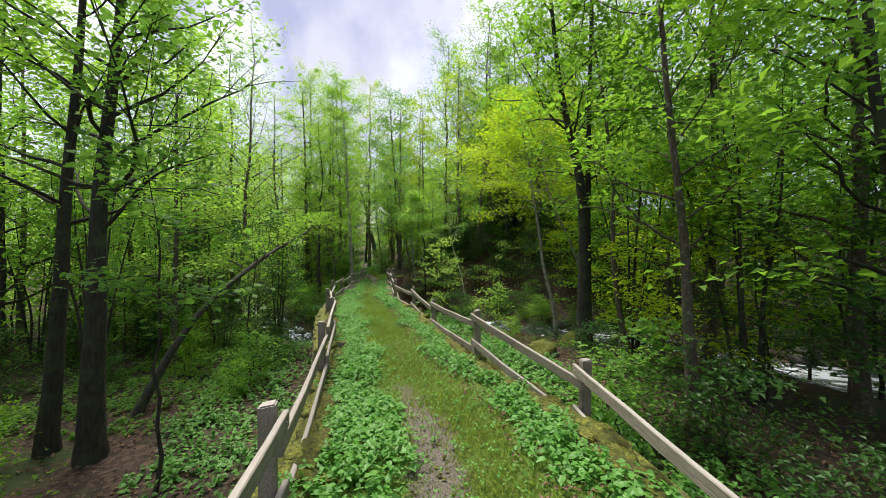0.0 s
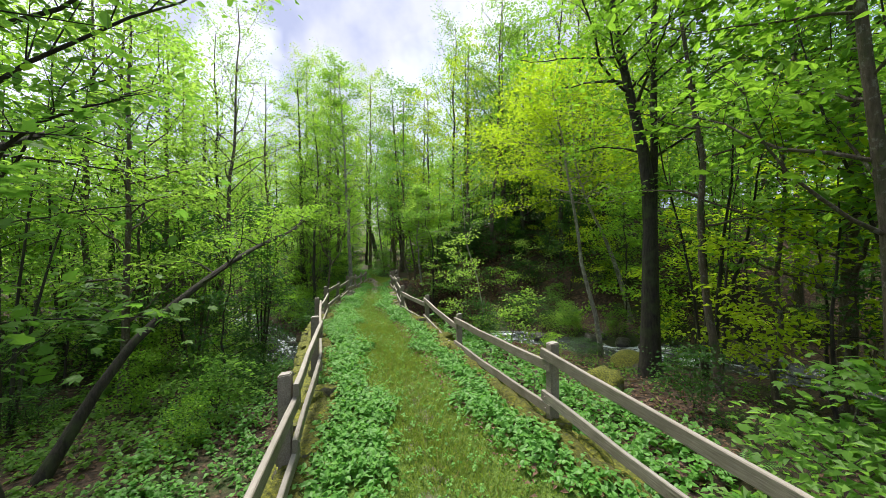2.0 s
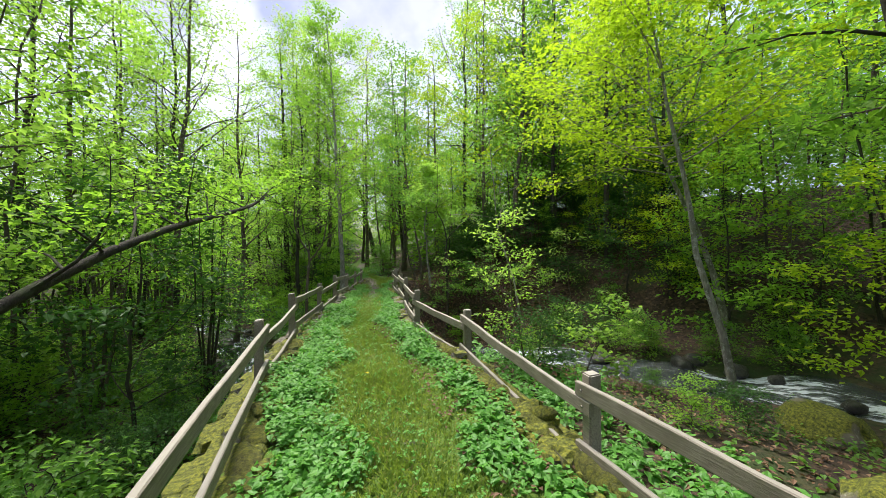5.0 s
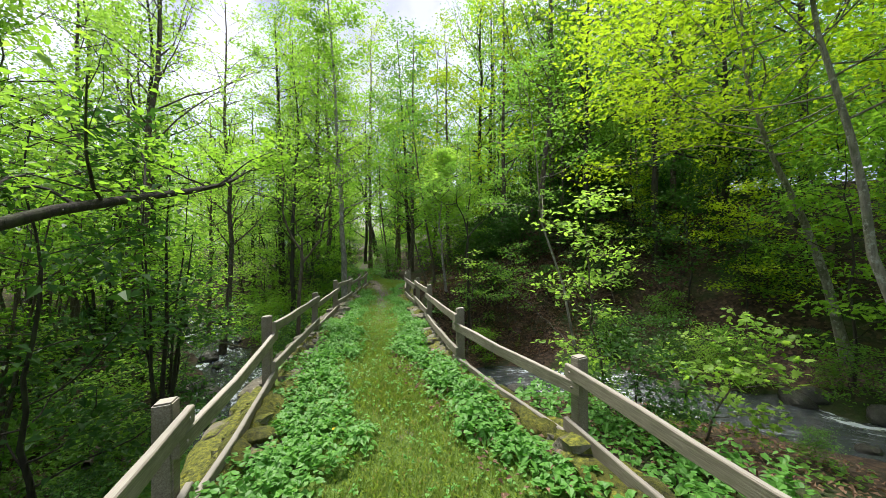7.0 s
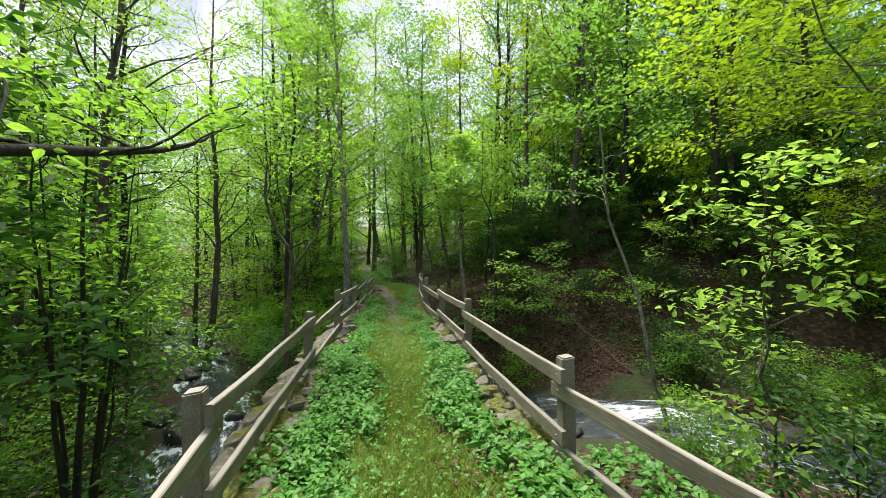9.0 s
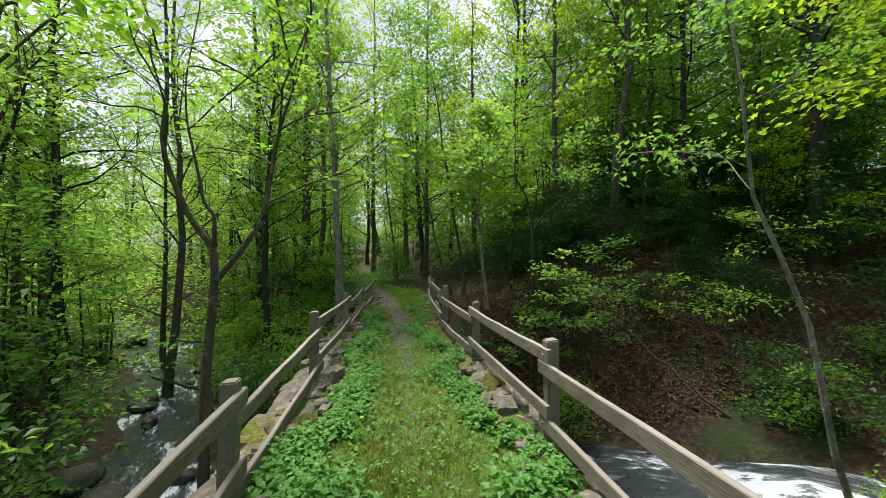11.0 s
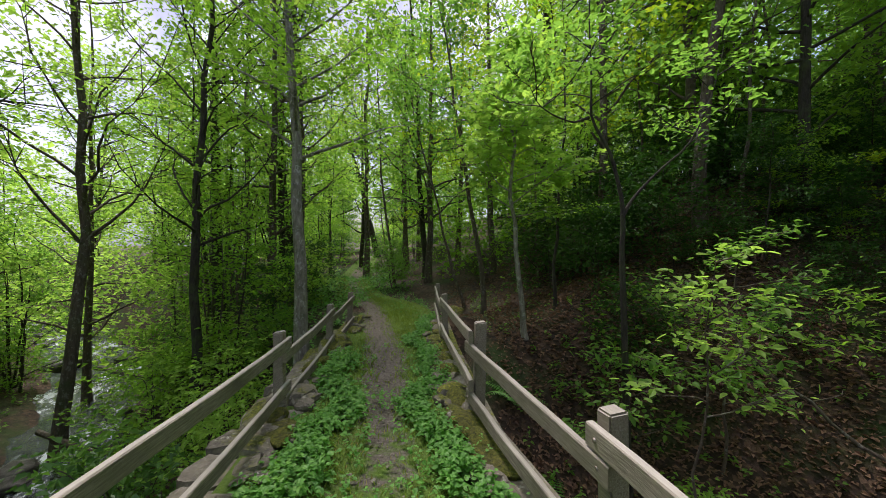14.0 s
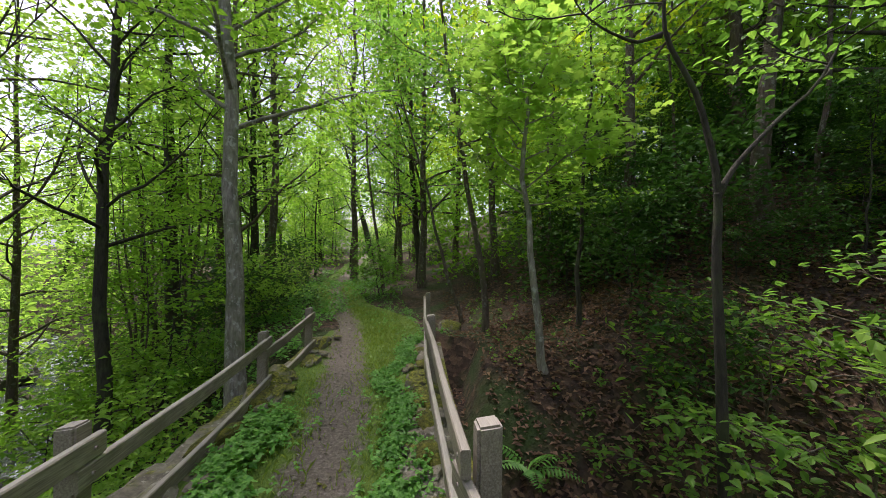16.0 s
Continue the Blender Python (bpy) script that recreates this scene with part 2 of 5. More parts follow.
def mesh_of(name, verts, faces, mat, smooth=False):
    """A mesh from vertex and face arrays; faces all of one size."""
    me = bpy.data.meshes.new(name)
    verts, faces = np.asarray(verts, np.float32), np.asarray(faces, np.int32)
    n, k = faces.shape
    me.vertices.add(len(verts))
    me.vertices.foreach_set("co", verts.ravel())
    me.loops.add(n * k)
    me.loops.foreach_set("vertex_index", faces.ravel())
    me.polygons.add(n)
    me.polygons.foreach_set("loop_start", np.arange(0, n * k, k, dtype=np.int32))
    me.polygons.foreach_set("use_smooth", np.full(n, smooth, bool))
    me.update(calc_edges=True)
    me.materials.append(mat)
    return me


def part(name, data, parent, label=""):
    ob = new(name, data)
    ob.parent = parent
    if label:
        tagged(ob, label)
    return ob


def bm_mesh(name, bm, mat, smooth=False):
    me = bpy.data.meshes.new(name)
    bm.to_mesh(me)
    bm.free()
    me.materials.append(mat)
    if smooth:
        me.polygons.foreach_set("use_smooth", np.ones(len(me.polygons), bool))
    return me


def smooth01(a, b, v):
    t = np.clip((v - a) / (b - a), 0, 1)
    return t * t * (3 - 2 * t)


def wobble(x, y, s=1.0):
    """Gentle uneven ground, about -1 to 1."""
    return (np.sin(x * 0.9 * s + 1.3 * np.sin(y * 0.7 * s)) + np.sin(y * 1.1 * s + 1.7 * np.sin(x * 0.5 * s + 2)) + 0.6 * np.sin(x * 2.3 * s + y * 1.9 * s) + 0.6 * np.sin(y * 3.1 * s - x * 2.7 * s)) / 3.2


# ---- the plan ----
RIGHT_POSTS = [(1.75, -1.9, 0.75), (1.5, 1.1, 0.60), (1.4, 3.6, 0.52), (0.55, 5.95, 0.63), (-0.26, 8.86, 0.42), (-0.96, 11.35, 0.47), (-1.77, 13.13, 0.56), (-2.25, 15.93, 0.60), (-2.65, 18.04, 0.59), (-3.07, 19.64, 0.66), (-3.33, 22.4, 0.58), (-3.50, 25.18, 0.52)]
LEFT_POSTS = [(-0.1, -3.0, 0.9), (-0.55, -0.6, 0.85), (-1.01, 2.08, 0.71), (-1.73, 5.11, 0.60), (-2.2, 7.0, 0.70), (-3.40, 10.46, 0.51), (-3.87, 12.48, 0.58), (-4.38, 15.28, 0.51), (-4.60, 17.35, 0.58), (-4.92, 19.95, 0.50), (-5.15, 22.13, 0.45), (-5.22, 23.63, 0.47)]
GROUND = np.array([(-40, 0.3), (-5, 0.15), (0, 0.10), (1.7, 0.04), (3, -0.05), (4.6, -0.2), (7.3, -0.23), (18, -0.23), (28, -0.2), (45, 0.4), (70, 1.6), (400, 8)])
BEYOND = np.array([(-3.4, 17.0), (-3.9, 19.7), (-4.2, 21.7), (-5.1, 25.4), (-7.3, 32), (-9.6, 45), (-12, 60), (-20, 120)])


def level(y):
    return np.interp(y, GROUND[:, 0], GROUND[:, 1])


rp, lp = np.array(RIGHT_POSTS), np.array(LEFT_POSTS)


def edge_right(y):
    return np.interp(y, [-16, *rp[:, 1]], [2.6, *rp[:, 0]])


def edge_left(y):
    return np.interp(y, [-16, *lp[:, 1], 25.2], [0.6, *lp[:, 0], -5.4])


# stream: x, y, water level, width
STREAM = np.array([(30, -6, -1.0, 3.0), (14, 4, -1.2, 2.4), (9.4, 8.3, -1.32, 2.2), (7.9, 11.8, -1.42, 2.2), (6.2, 13.4, -1.5, 2.2), (4.4, 14.7, -1.6, 2.2), (3.0, 16.2, -1.75, 2.1), (1.9, 18.0, -1.95, 2.0), (-0.5, 18.7, -2.25, 2.4), (-4, 18.0, -2.7, 2.6), (-6.9, 17.2, -2.9, 2.6), (-8.4, 19.6, -2.95, 2.3), (-10.2, 22.6, -3.05, 2.2), (-12.9, 26, -3.15, 2.2), (-17, 31.0, -3.25, 3.0), (-26, 38, -3.4, 3.0), (-60, 50, -3.8, 3.0)])
TOE = np.array([(40, -4), (20, 5), (13.0, 10), (8.6, 14.6), (6.0, 16.8), (3.9, 19.4), (0.8, 21.0), (-1.9, 22.0), (-2.9, 26), (-4.4, 32), (-6.5, 45), (-9, 70), (-30, 200)])


def line_dist(line, x, y):
    """Signed distance to a line (positive to its left) and the values carried along it."""
    best = np.full(x.shape, 1e9)
    sign = np.ones(x.shape)
    carried = np.zeros(x.shape + (line.shape[1] - 2,))
    for a, b in zip(line[:-1], line[1:]):
        d = b[:2] - a[:2]
        t = np.clip(((x - a[0]) * d[0] + (y - a[1]) * d[1]) / (d @ d), 0, 1)
        px, py = a[0] + t * d[0], a[1] + t * d[1]
        r = np.hypot(x - px, y - py)
        near = r < best
        best = np.where(near, r, best)
        sign = np.where(near, np.sign(d[0] * (y - py) - d[1] * (x - px) + 1e-9), sign)
        for k in range(line.shape[1] - 2):
            carried[..., k] = np.where(near, a[2 + k] + t * (b[2 + k] - a[2 + k]), carried[..., k])
    return best * sign, carried


def height(x, y):
    x, y = np.asarray(x, float), np.asarray(y, float)
    d, c = line_dist(STREAM, x, y)
    zs, half = c[..., 0], c[..., 1] / 2
    out = np.abs(d) - half
    # near side: wooded flat, lower to the left of the causeway
    mid = (edge_left(y) + edge_right(y)) / 2
    near = -1.12 + 0.02 * np.clip(x - 4, 0, 60) + (-0.95) * smooth01(1.5, -2.5, x - mid)
    near = near + 0.04 * np.clip(-x - 14, 0, 200)
    near = zs + (near - zs) * smooth01(-0.2, 3.4, out)
    # far side: path shelf and hill
    far = zs + (level(y) - 0.05 - zs) * smooth01(-0.2, 4.2, out)
    dt, _ = line_dist(TOE, x, y)
    dh = -dt
    hill = 3.7 * smooth01(-0.4, 8.5, dh) + 0.10 * np.clip(dh - 4, 0, 60)
    h = np.where(d > 0, near, far + hill)
    h = h - 0.35 * smooth01(0.2, -0.8, out)
    rough = 0.14 * smooth01(0, 1.5, out) * wobble(x, y) * np.where(np.abs(x - np.interp(y, BEYOND[:, 1], BEYOND[:, 0])) < 1.6, 0.25, 1)
    h = h + rough
    # under the causeway
    inside = (x > edge_left(y) - 0.7) & (x < edge_right(y) + 0.7) & (y < 24.2)
    return np.where(inside, np.minimum(h, level(y) - 0.7), h)


def spread(fine, a, b, far, n):
    """Coordinates, even between a and b and widening out to +-far."""
    core = np.arange(a, b + 1e-6, fine)
    g = np.geomspace(fine, far, n)
    return np.concatenate([a - np.cumsum(g)[::-1], core, b + np.cumsum(g)])


gx, gy = spread(0.32, -17, 13, 80, 26), spread(0.32, -4, 34, 80, 26)
GX, GY = np.meshgrid(gx, gy)
GZ = height(GX, GY)
nx, ny = len(gx), len(gy)
ids = np.arange(nx * ny).reshape(ny, nx)
quads = np.stack([ids[:-1, :-1], ids[:-1, 1:], ids[1:, 1:], ids[1:, :-1]], -1).reshape(-1, 4)
ground = new("ground", mesh_of("ground", np.stack([GX, GY, GZ], -1).reshape(-1, 3), quads, EARTH, True))
tagged(ground, "brown leaf-strewn forest floor with green patches", "ground", kind="structure")

# causeway top with its worn track, and the track beyond
ys = np.arange(-16, 62, 0.2)
nu = 15
rows_v, bare = [], []
for y in ys:
    if y < 24.4:
        a, b = edge_left(y) + 0.02, edge_right(y) - 0.02
    else:
        k = smooth01(24.4, 29, y)
        c0 = np.interp(y, BEYOND[:, 1], BEYOND[:, 0])
        a, b = (edge_left(24.4) + 0.02) * (1 - k) + (c0 - 0.9) * k, (edge_right(24.4) - 0.02) * (1 - k) + (c0 + 0.9) * k
    c0 = np.interp(y, BEYOND[:, 1], BEYOND[:, 0]) if y > 17 else (a + b) / 2 + 0.05
    for k in range(nu):
        x = a + (b - a) * k / (nu - 1)
        e = abs(2 * k / (nu - 1) - 1)
        z = level(y) + 0.05 * e ** 3 - 0.02 * math.exp(-((x - c0) / 0.22) ** 2) + 0.018 * wobble(x * 3, y * 3)
        if y > 25 and e > 0.9:
            z -= 0.25
        rows_v.append((x, y, z))
        amount = np.interp(y, [-20, 3.6, 5.2, 13.5, 17, 19.5, 21.5, 70], [0.95, 0.95, 0.35, 0.22, 0.28, 0.5, 0.85, 0.95])
        side = -0.24 if y < 6 else 0.0
        bare.append(amount * math.exp(-((x - c0 - side) / (0.24 if y < 18 else 0.34)) ** 2) + 0.12 * (1 - e))
idt = np.arange(len(ys) * nu).reshape(len(ys), nu)
qt = np.stack([idt[:-1, :-1], idt[:-1, 1:], idt[1:, 1:], idt[1:, :-1]], -1).reshape(-1, 4)
pm = mesh_of("footpath", rows_v, qt, TURF, True)
pm.attributes.new("bare", "FLOAT", "POINT").data.foreach_set("value", np.array(bare, np.float32))
path_ob = tagged(new("footpath", pm), "narrow grassy footpath with a worn earth track", "path", kind="structure")

# stream surface
sv, flow, fall = [], [], []
steps = []
for a, b in zip(STREAM[:-1], STREAM[1:]):
    n = max(2, int(np.hypot(*(b[:2] - a[:2])) / 0.3))
    steps += [a + (b - a) * k / n for k in range(n)]
steps = np.array(steps)
tang = np.gradient(steps[:, :2], axis=0)
tang /= np.linalg.norm(tang, axis=1)[:, None]
cum = np.concatenate([[0], np.cumsum(np.hypot(*np.diff(steps[:, :2], axis=0).T))])
NW = 17
for k, s in enumerate(steps):
    for j in range(NW):
        u = (j / (NW - 1) - 0.5) * (s[3] + 1.0)
        x, y = s[0] - tang[k, 1] * u, s[1] + tang[k, 0] * u
        rip = wobble(x * 2.1, y * 2.1) * 0.06 + 0.05 * math.sin(cum[k] * 2.1 + 1.5 * math.sin(u * 2))
        sv.append((x, y, s[2] - 0.08 + rip))
        flow.append((u * 1.6, cum[k] * 0.55, 0.0))
        fall.append(0.5 + 0.5 * math.sin(cum[k] * 1.05 + math.sin(u * 1.7)))
ids = np.arange(len(sv)).reshape(-1, NW)
wm = mesh_of("stream", sv, np.stack([ids[:-1, :-1], ids[:-1, 1:], ids[1:, 1:], ids[1:, :-1]], -1).reshape(-1, 4), WATER, True)
wm.attributes.new("fall", "FLOAT", "POINT").data.foreach_set("value", np.array(fall, np.float32))
wm.attributes.new("flow", "FLOAT_VECTOR", "POINT").data.foreach_set("vector", np.array(flow, np.float32).ravel())
tagged(new("water", wm), "fast shallow stream with white foaming ripples", "stream", kind="structure")

# ---- causeway walls: rubble faces with an arch over the stream ----


def causeway_wall(name, edge, outward):
    """Retaining wall below a fence, 0.4 m thick, open as an arch where the stream runs."""
    bm = bmesh.new()
    mid, half, crown = 17.9, 2.3, 1.25
    ysw = [y for y in np.arange(-16, 24.61, 0.2)]
    ring = []
    for y in ysw:
        x0 = float(edge(y))
        u = abs(y - mid) / half
        zb = -4.2 if u >= 1 else -2.7 + (1.6 + 0.2) * math.sqrt(1 - u * u)
        top = float(level(y)) - 0.03
        xi, xo = x0 - outward * 0.22, x0 + outward * 0.2
        ring.append([bm.verts.new(p) for p in ((xi, y, zb), (xo + outward * 0.1, y, zb), (xo, y, top), (xi, y, top))])
    for p, q in zip(ring[:-1], ring[1:]):
        for k in range(4):
            bm.faces.new((p[k], p[(k + 1) % 4], q[(k + 1) % 4], q[k]))
    bm.faces.new(ring[0])
    bm.faces.new(ring[-1][::-1])
    bmesh.ops.recalc_face_normals(bm, faces=bm.faces)
    return tagged(new(name, bm_mesh(name, bm, STONE)), "old rubble stone causeway wall, mossy", "wall", kind="structure")


wall_right = causeway_wall("wall_right", edge_right, 1)
wall_left = causeway_wall("wall_left", edge_left, -1)

# ---- fences ----
rng = np.random.default_rng(7)


def post_mesh(tall):
    bm = bmesh.new()
    bmesh.ops.create_cube(bm, size=1.0)
    for v in bm.verts:
        v.co = Vector((v.co.x * 0.094, v.co.y * 0.094, (v.co.z + 0.5) * tall))
    bmesh.ops.bevel(bm, geom=[e for e in bm.edges], offset=0.009, segments=2, affect="EDGES")
    for v in bm.verts:
        if v.co.z > tall - 0.03:
            v.co.z += 0.1 * v.co.x
        v.co += Vector((rng.normal() * 0.0012, rng.normal() * 0.0012, 0))
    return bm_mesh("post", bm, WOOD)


def rail_mesh(length):
    """A sawn rail along +y, slightly bowed and waney."""
    bm = bmesh.new()
    n = 9
    ring = []
    ph = rng.uniform(0, 6)
    for k in range(n):
        y = length * k / (n - 1)
        w, h = 0.040 + 0.002 * math.sin(ph + k), 0.100 + 0.004 * math.sin(ph * 2 + k * 1.7)
        dx, dz = 0.006 * math.sin(ph + 2.2 * k / n * math.pi), -0.012 * math.sin(math.pi * k / (n - 1)) + 0.003 * math.sin(ph + k * 2)
        c = 0.006
        sec = [(-w / 2 + c, -h / 2), (w / 2 - c, -h / 2), (w / 2, -h / 2 + c), (w / 2, h / 2 - c), (w / 2 - c, h / 2), (-w / 2 + c, h / 2), (-w / 2, h / 2 - c), (-w / 2, -h / 2 + c)]
        ring.append([bm.verts.new((a + dx, y, b + dz)) for a, b in sec])
    for p, q in zip(ring[:-1], ring[1:]):
        for k in range(8):
            bm.faces.new((p[k], q[k], q[(k + 1) % 8], p[(k + 1) % 8]))
    bm.faces.new(ring[0])
    bm.faces.new(ring[-1][::-1])
    bmesh.ops.recalc_face_normals(bm, faces=bm.faces)
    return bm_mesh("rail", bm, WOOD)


def bolt_mesh():
    bm = bmesh.new()
    bmesh.ops.create_cone(bm, cap_ends=True, segments=10, radius1=0.011, radius2=0.008, depth=0.008)
    return bm_mesh("bolt", bm, BOLT)


BOLT_MESH = bolt_mesh()


def fence(posts, inward, upper_near, label):
    """Posts with two courses of rails on the path side; at a post the rail ends are set one over the other."""
    top = new("fence")
    tagged(top, label, "fence")
    top.location = (posts[0][0], posts[0][1], float(level(posts[0][1])))
    base = Vector(top.location)
    n = len(posts)
    for k, (x, y, zt) in enumerate(posts):
        zb = float(level(y)) - 0.35
        p = part("post", post_mesh(zt - zb), top)
        a, b = posts[max(k - 1, 0)], posts[min(k + 1, n - 1)]
        head = math.atan2(-(b[0] - a[0]), b[1] - a[1])
        p.location = Vector((x, y, zb)) - base
        p.rotation_euler = (rng.normal() * 0.012, rng.normal() * 0.012, head + rng.normal() * 0.05)
    for k in range(n - 1):
        a, b = posts[k], posts[k + 1]
        d = Vector((b[0] - a[0], b[1] - a[1], 0)).normalized()
        side = Vector((-d.y, d.x, 0)) * inward
        for drop in (0.115, 0.53):
            za = a[2] - drop - (0.0 if upper_near[k] == 0 else 0.108)
            zb = b[2] - drop - (0.0 if upper_near[k + 1] == 1 else 0.108)
            p0 = Vector((a[0], a[1], za)) + side * 0.069 - d * 0.075
            p1 = Vector((b[0], b[1], zb)) + side * 0.069 + d * 0.075
            r = part("rail", rail_mesh((p1 - p0).length), top)
            w = p1 - p0
            r.location = p0 - base
            r.rotation_euler = (math.atan2(w.z, math.hypot(w.x, w.y)), 0, math.atan2(-w.x, w.y))
            for q in (0.07, w.length - 0.07):
                bo = part("bolt", BOLT_MESH, r)
                bo.location = (-0.024 * (1 if inward > 0 else -1), q, 0.0)
                bo.rotation_euler = (0, radians(-90 if inward > 0 else 90), 0)
    return top


# 1: the rail coming from before the post lies over the one going on
fence_right = fence(RIGHT_POSTS, 1, [1, 1, 1, 1, 1, 1, 0, 0, 1, 0, 1, 1], "weathered grey wooden post and rail fence on stone wall")
fence_left = fence(LEFT_POSTS, -1, [1, 1, 1, 0, 1, 1, 0, 1, 0, 1, 1, 1], "weathered grey wooden post and rail fence above stream")

# ---- plants ----


def tube(pts, rad, sides):
    pts, rad = np.asarray(pts, float), np.asarray(rad, float)
    t = np.gradient(pts, axis=0)
    t /= np.linalg.norm(t, axis=1)[:, None] + 1e-9
    ref = np.where(np.abs(t[:, 2:3]) > 0.9, np.array([[1.0, 0, 0]]), np.array([[0, 0, 1.0]]))
    u = np.cross(t, ref)
    u /= np.linalg.norm(u, axis=1)[:, None] + 1e-9
    v = np.cross(t, u)
    a = np.arange(sides) / sides * 2 * np.pi
    ring = pts[:, None] + rad[:, None, None] * (np.cos(a)[None, :, None] * u[:, None] + np.sin(a)[None, :, None] * v[:, None])
    n = len(pts)
    i = np.arange(n * sides).reshape(n, sides)
    j = np.roll(i, -1, axis=1)
    f = np.stack([i[:-1], j[:-1], j[1:], i[1:]], -1).reshape(-1, 4)
    return ring.reshape(-1, 3), f


def join(pieces):
    vs, fs, k = [], [], 0
    for v, f in pieces:
        vs.append(v)
        fs.append(f + k)
        k += len(v)
    return np.concatenate(vs), np.concatenate(fs)


def leaf_quads(centres, along, normal, size, ratio=0.62, fold=0.18):
    """Pointed leaves, each one folded quad."""
    along = along / (np.linalg.norm(along, axis=1)[:, None] + 1e-9)
    across = np.cross(normal, along)
    across /= np.linalg.norm(across, axis=1)[:, None] + 1e-9
    up = np.cross(along, across)
    s = size[:, None]
    base, tip = centres - along * s * 0.5, centres + along * s * 0.5 - up * s * 0.12
    lft = centres - along * s * 0.05 + across * s * ratio * 0.5 + up * s * fold
    rgt = centres - along * s * 0.05 - across * s * ratio * 0.5 + up * s * fold
    v = np.stack([base, rgt, tip, lft], 1).reshape(-1, 3)
    return v, np.arange(len(v)).reshape(-1, 4)


def oval_leaves(centres, along, normal, size):
    """Pointed oval leaves, folded along the midrib and drooping at the tip."""
    along = along / (np.linalg.norm(along, axis=1)[:, None] + 1e-9)
    across = np.cross(normal, along)
    across /= np.linalg.norm(across, axis=1)[:, None] + 1e-9
    up = np.cross(along, across)
    prof = [(0, -0.5, 0.02), (0.25, -0.32, 0.07), (0.31, -0.02, 0.07), (0.17, 0.3, 0.0), (0, 0.58, -0.13), (-0.17, 0.3, 0.0), (-0.31, -0.02, 0.07), (-0.25, -0.32, 0.07)]
    s = size[:, None]
    v = np.stack([centres + s * (p[0] * across + p[1] * along + p[2] * up) for p in prof], 1)
    q = np.array([(0, 1, 2, 3), (0, 3, 4, 5), (0, 5, 6, 7)])
    f = (np.arange(len(centres))[:, None, None] * 8 + q[None]).reshape(-1, 4)
    return v.reshape(-1, 3), f


def lobed_leaves(centres, along, normal, size):
    """Maple-like leaves of five lobes, as six quads round the stalk end."""
    along = along / (np.linalg.norm(along, axis=1)[:, None] + 1e-9)
    across = np.cross(normal, along)
    across /= np.linalg.norm(across, axis=1)[:, None] + 1e-9
    up = np.cross(along, across)
    prof = [(0, -0.45, 0), (0.22, -0.5, 0.02), (0.5, -0.12, -0.04), (0.25, 0.0, 0.05), (0.42, 0.35, -0.03), (0.16, 0.22, 0.05), (0, 0.62, -0.08), (-0.16, 0.22, 0.05), (-0.42, 0.35, -0.03), (-0.25, 0.0, 0.05), (-0.5, -0.12, -0.04), (-0.22, -0.5, 0.02)]
    s = size[:, None]
    v = np.stack([centres + s * (p[0] * across + p[1] * along + p[2] * up) for p in prof], 1)
    n = len(centres)
    k = np.arange(n)[:, None] * 12
    quads = np.array([(0, 1, 2, 3), (3, 4, 5, 0), (5, 6, 7, 0), (7, 8, 9, 0), (9, 10, 11, 0)])
    f = (k[:, :, None] + quads[None]).reshape(-1, 4)
    return v.reshape(-1, 3), f


def bend_path(r, start, direction, length, n, curl, lift):
    """An uneven line of n+1 points that starts in a direction."""
    p, d = [np.array(start, float)], np.array(direction, float)
    d /= np.linalg.norm(d)
    for _ in range(n):
        d = d + r.normal(0, curl, 3) + np.array([0, 0, lift])
        d /= np.linalg.norm(d)
        p.append(p[-1] + d * length / n)
    return np.array(p)


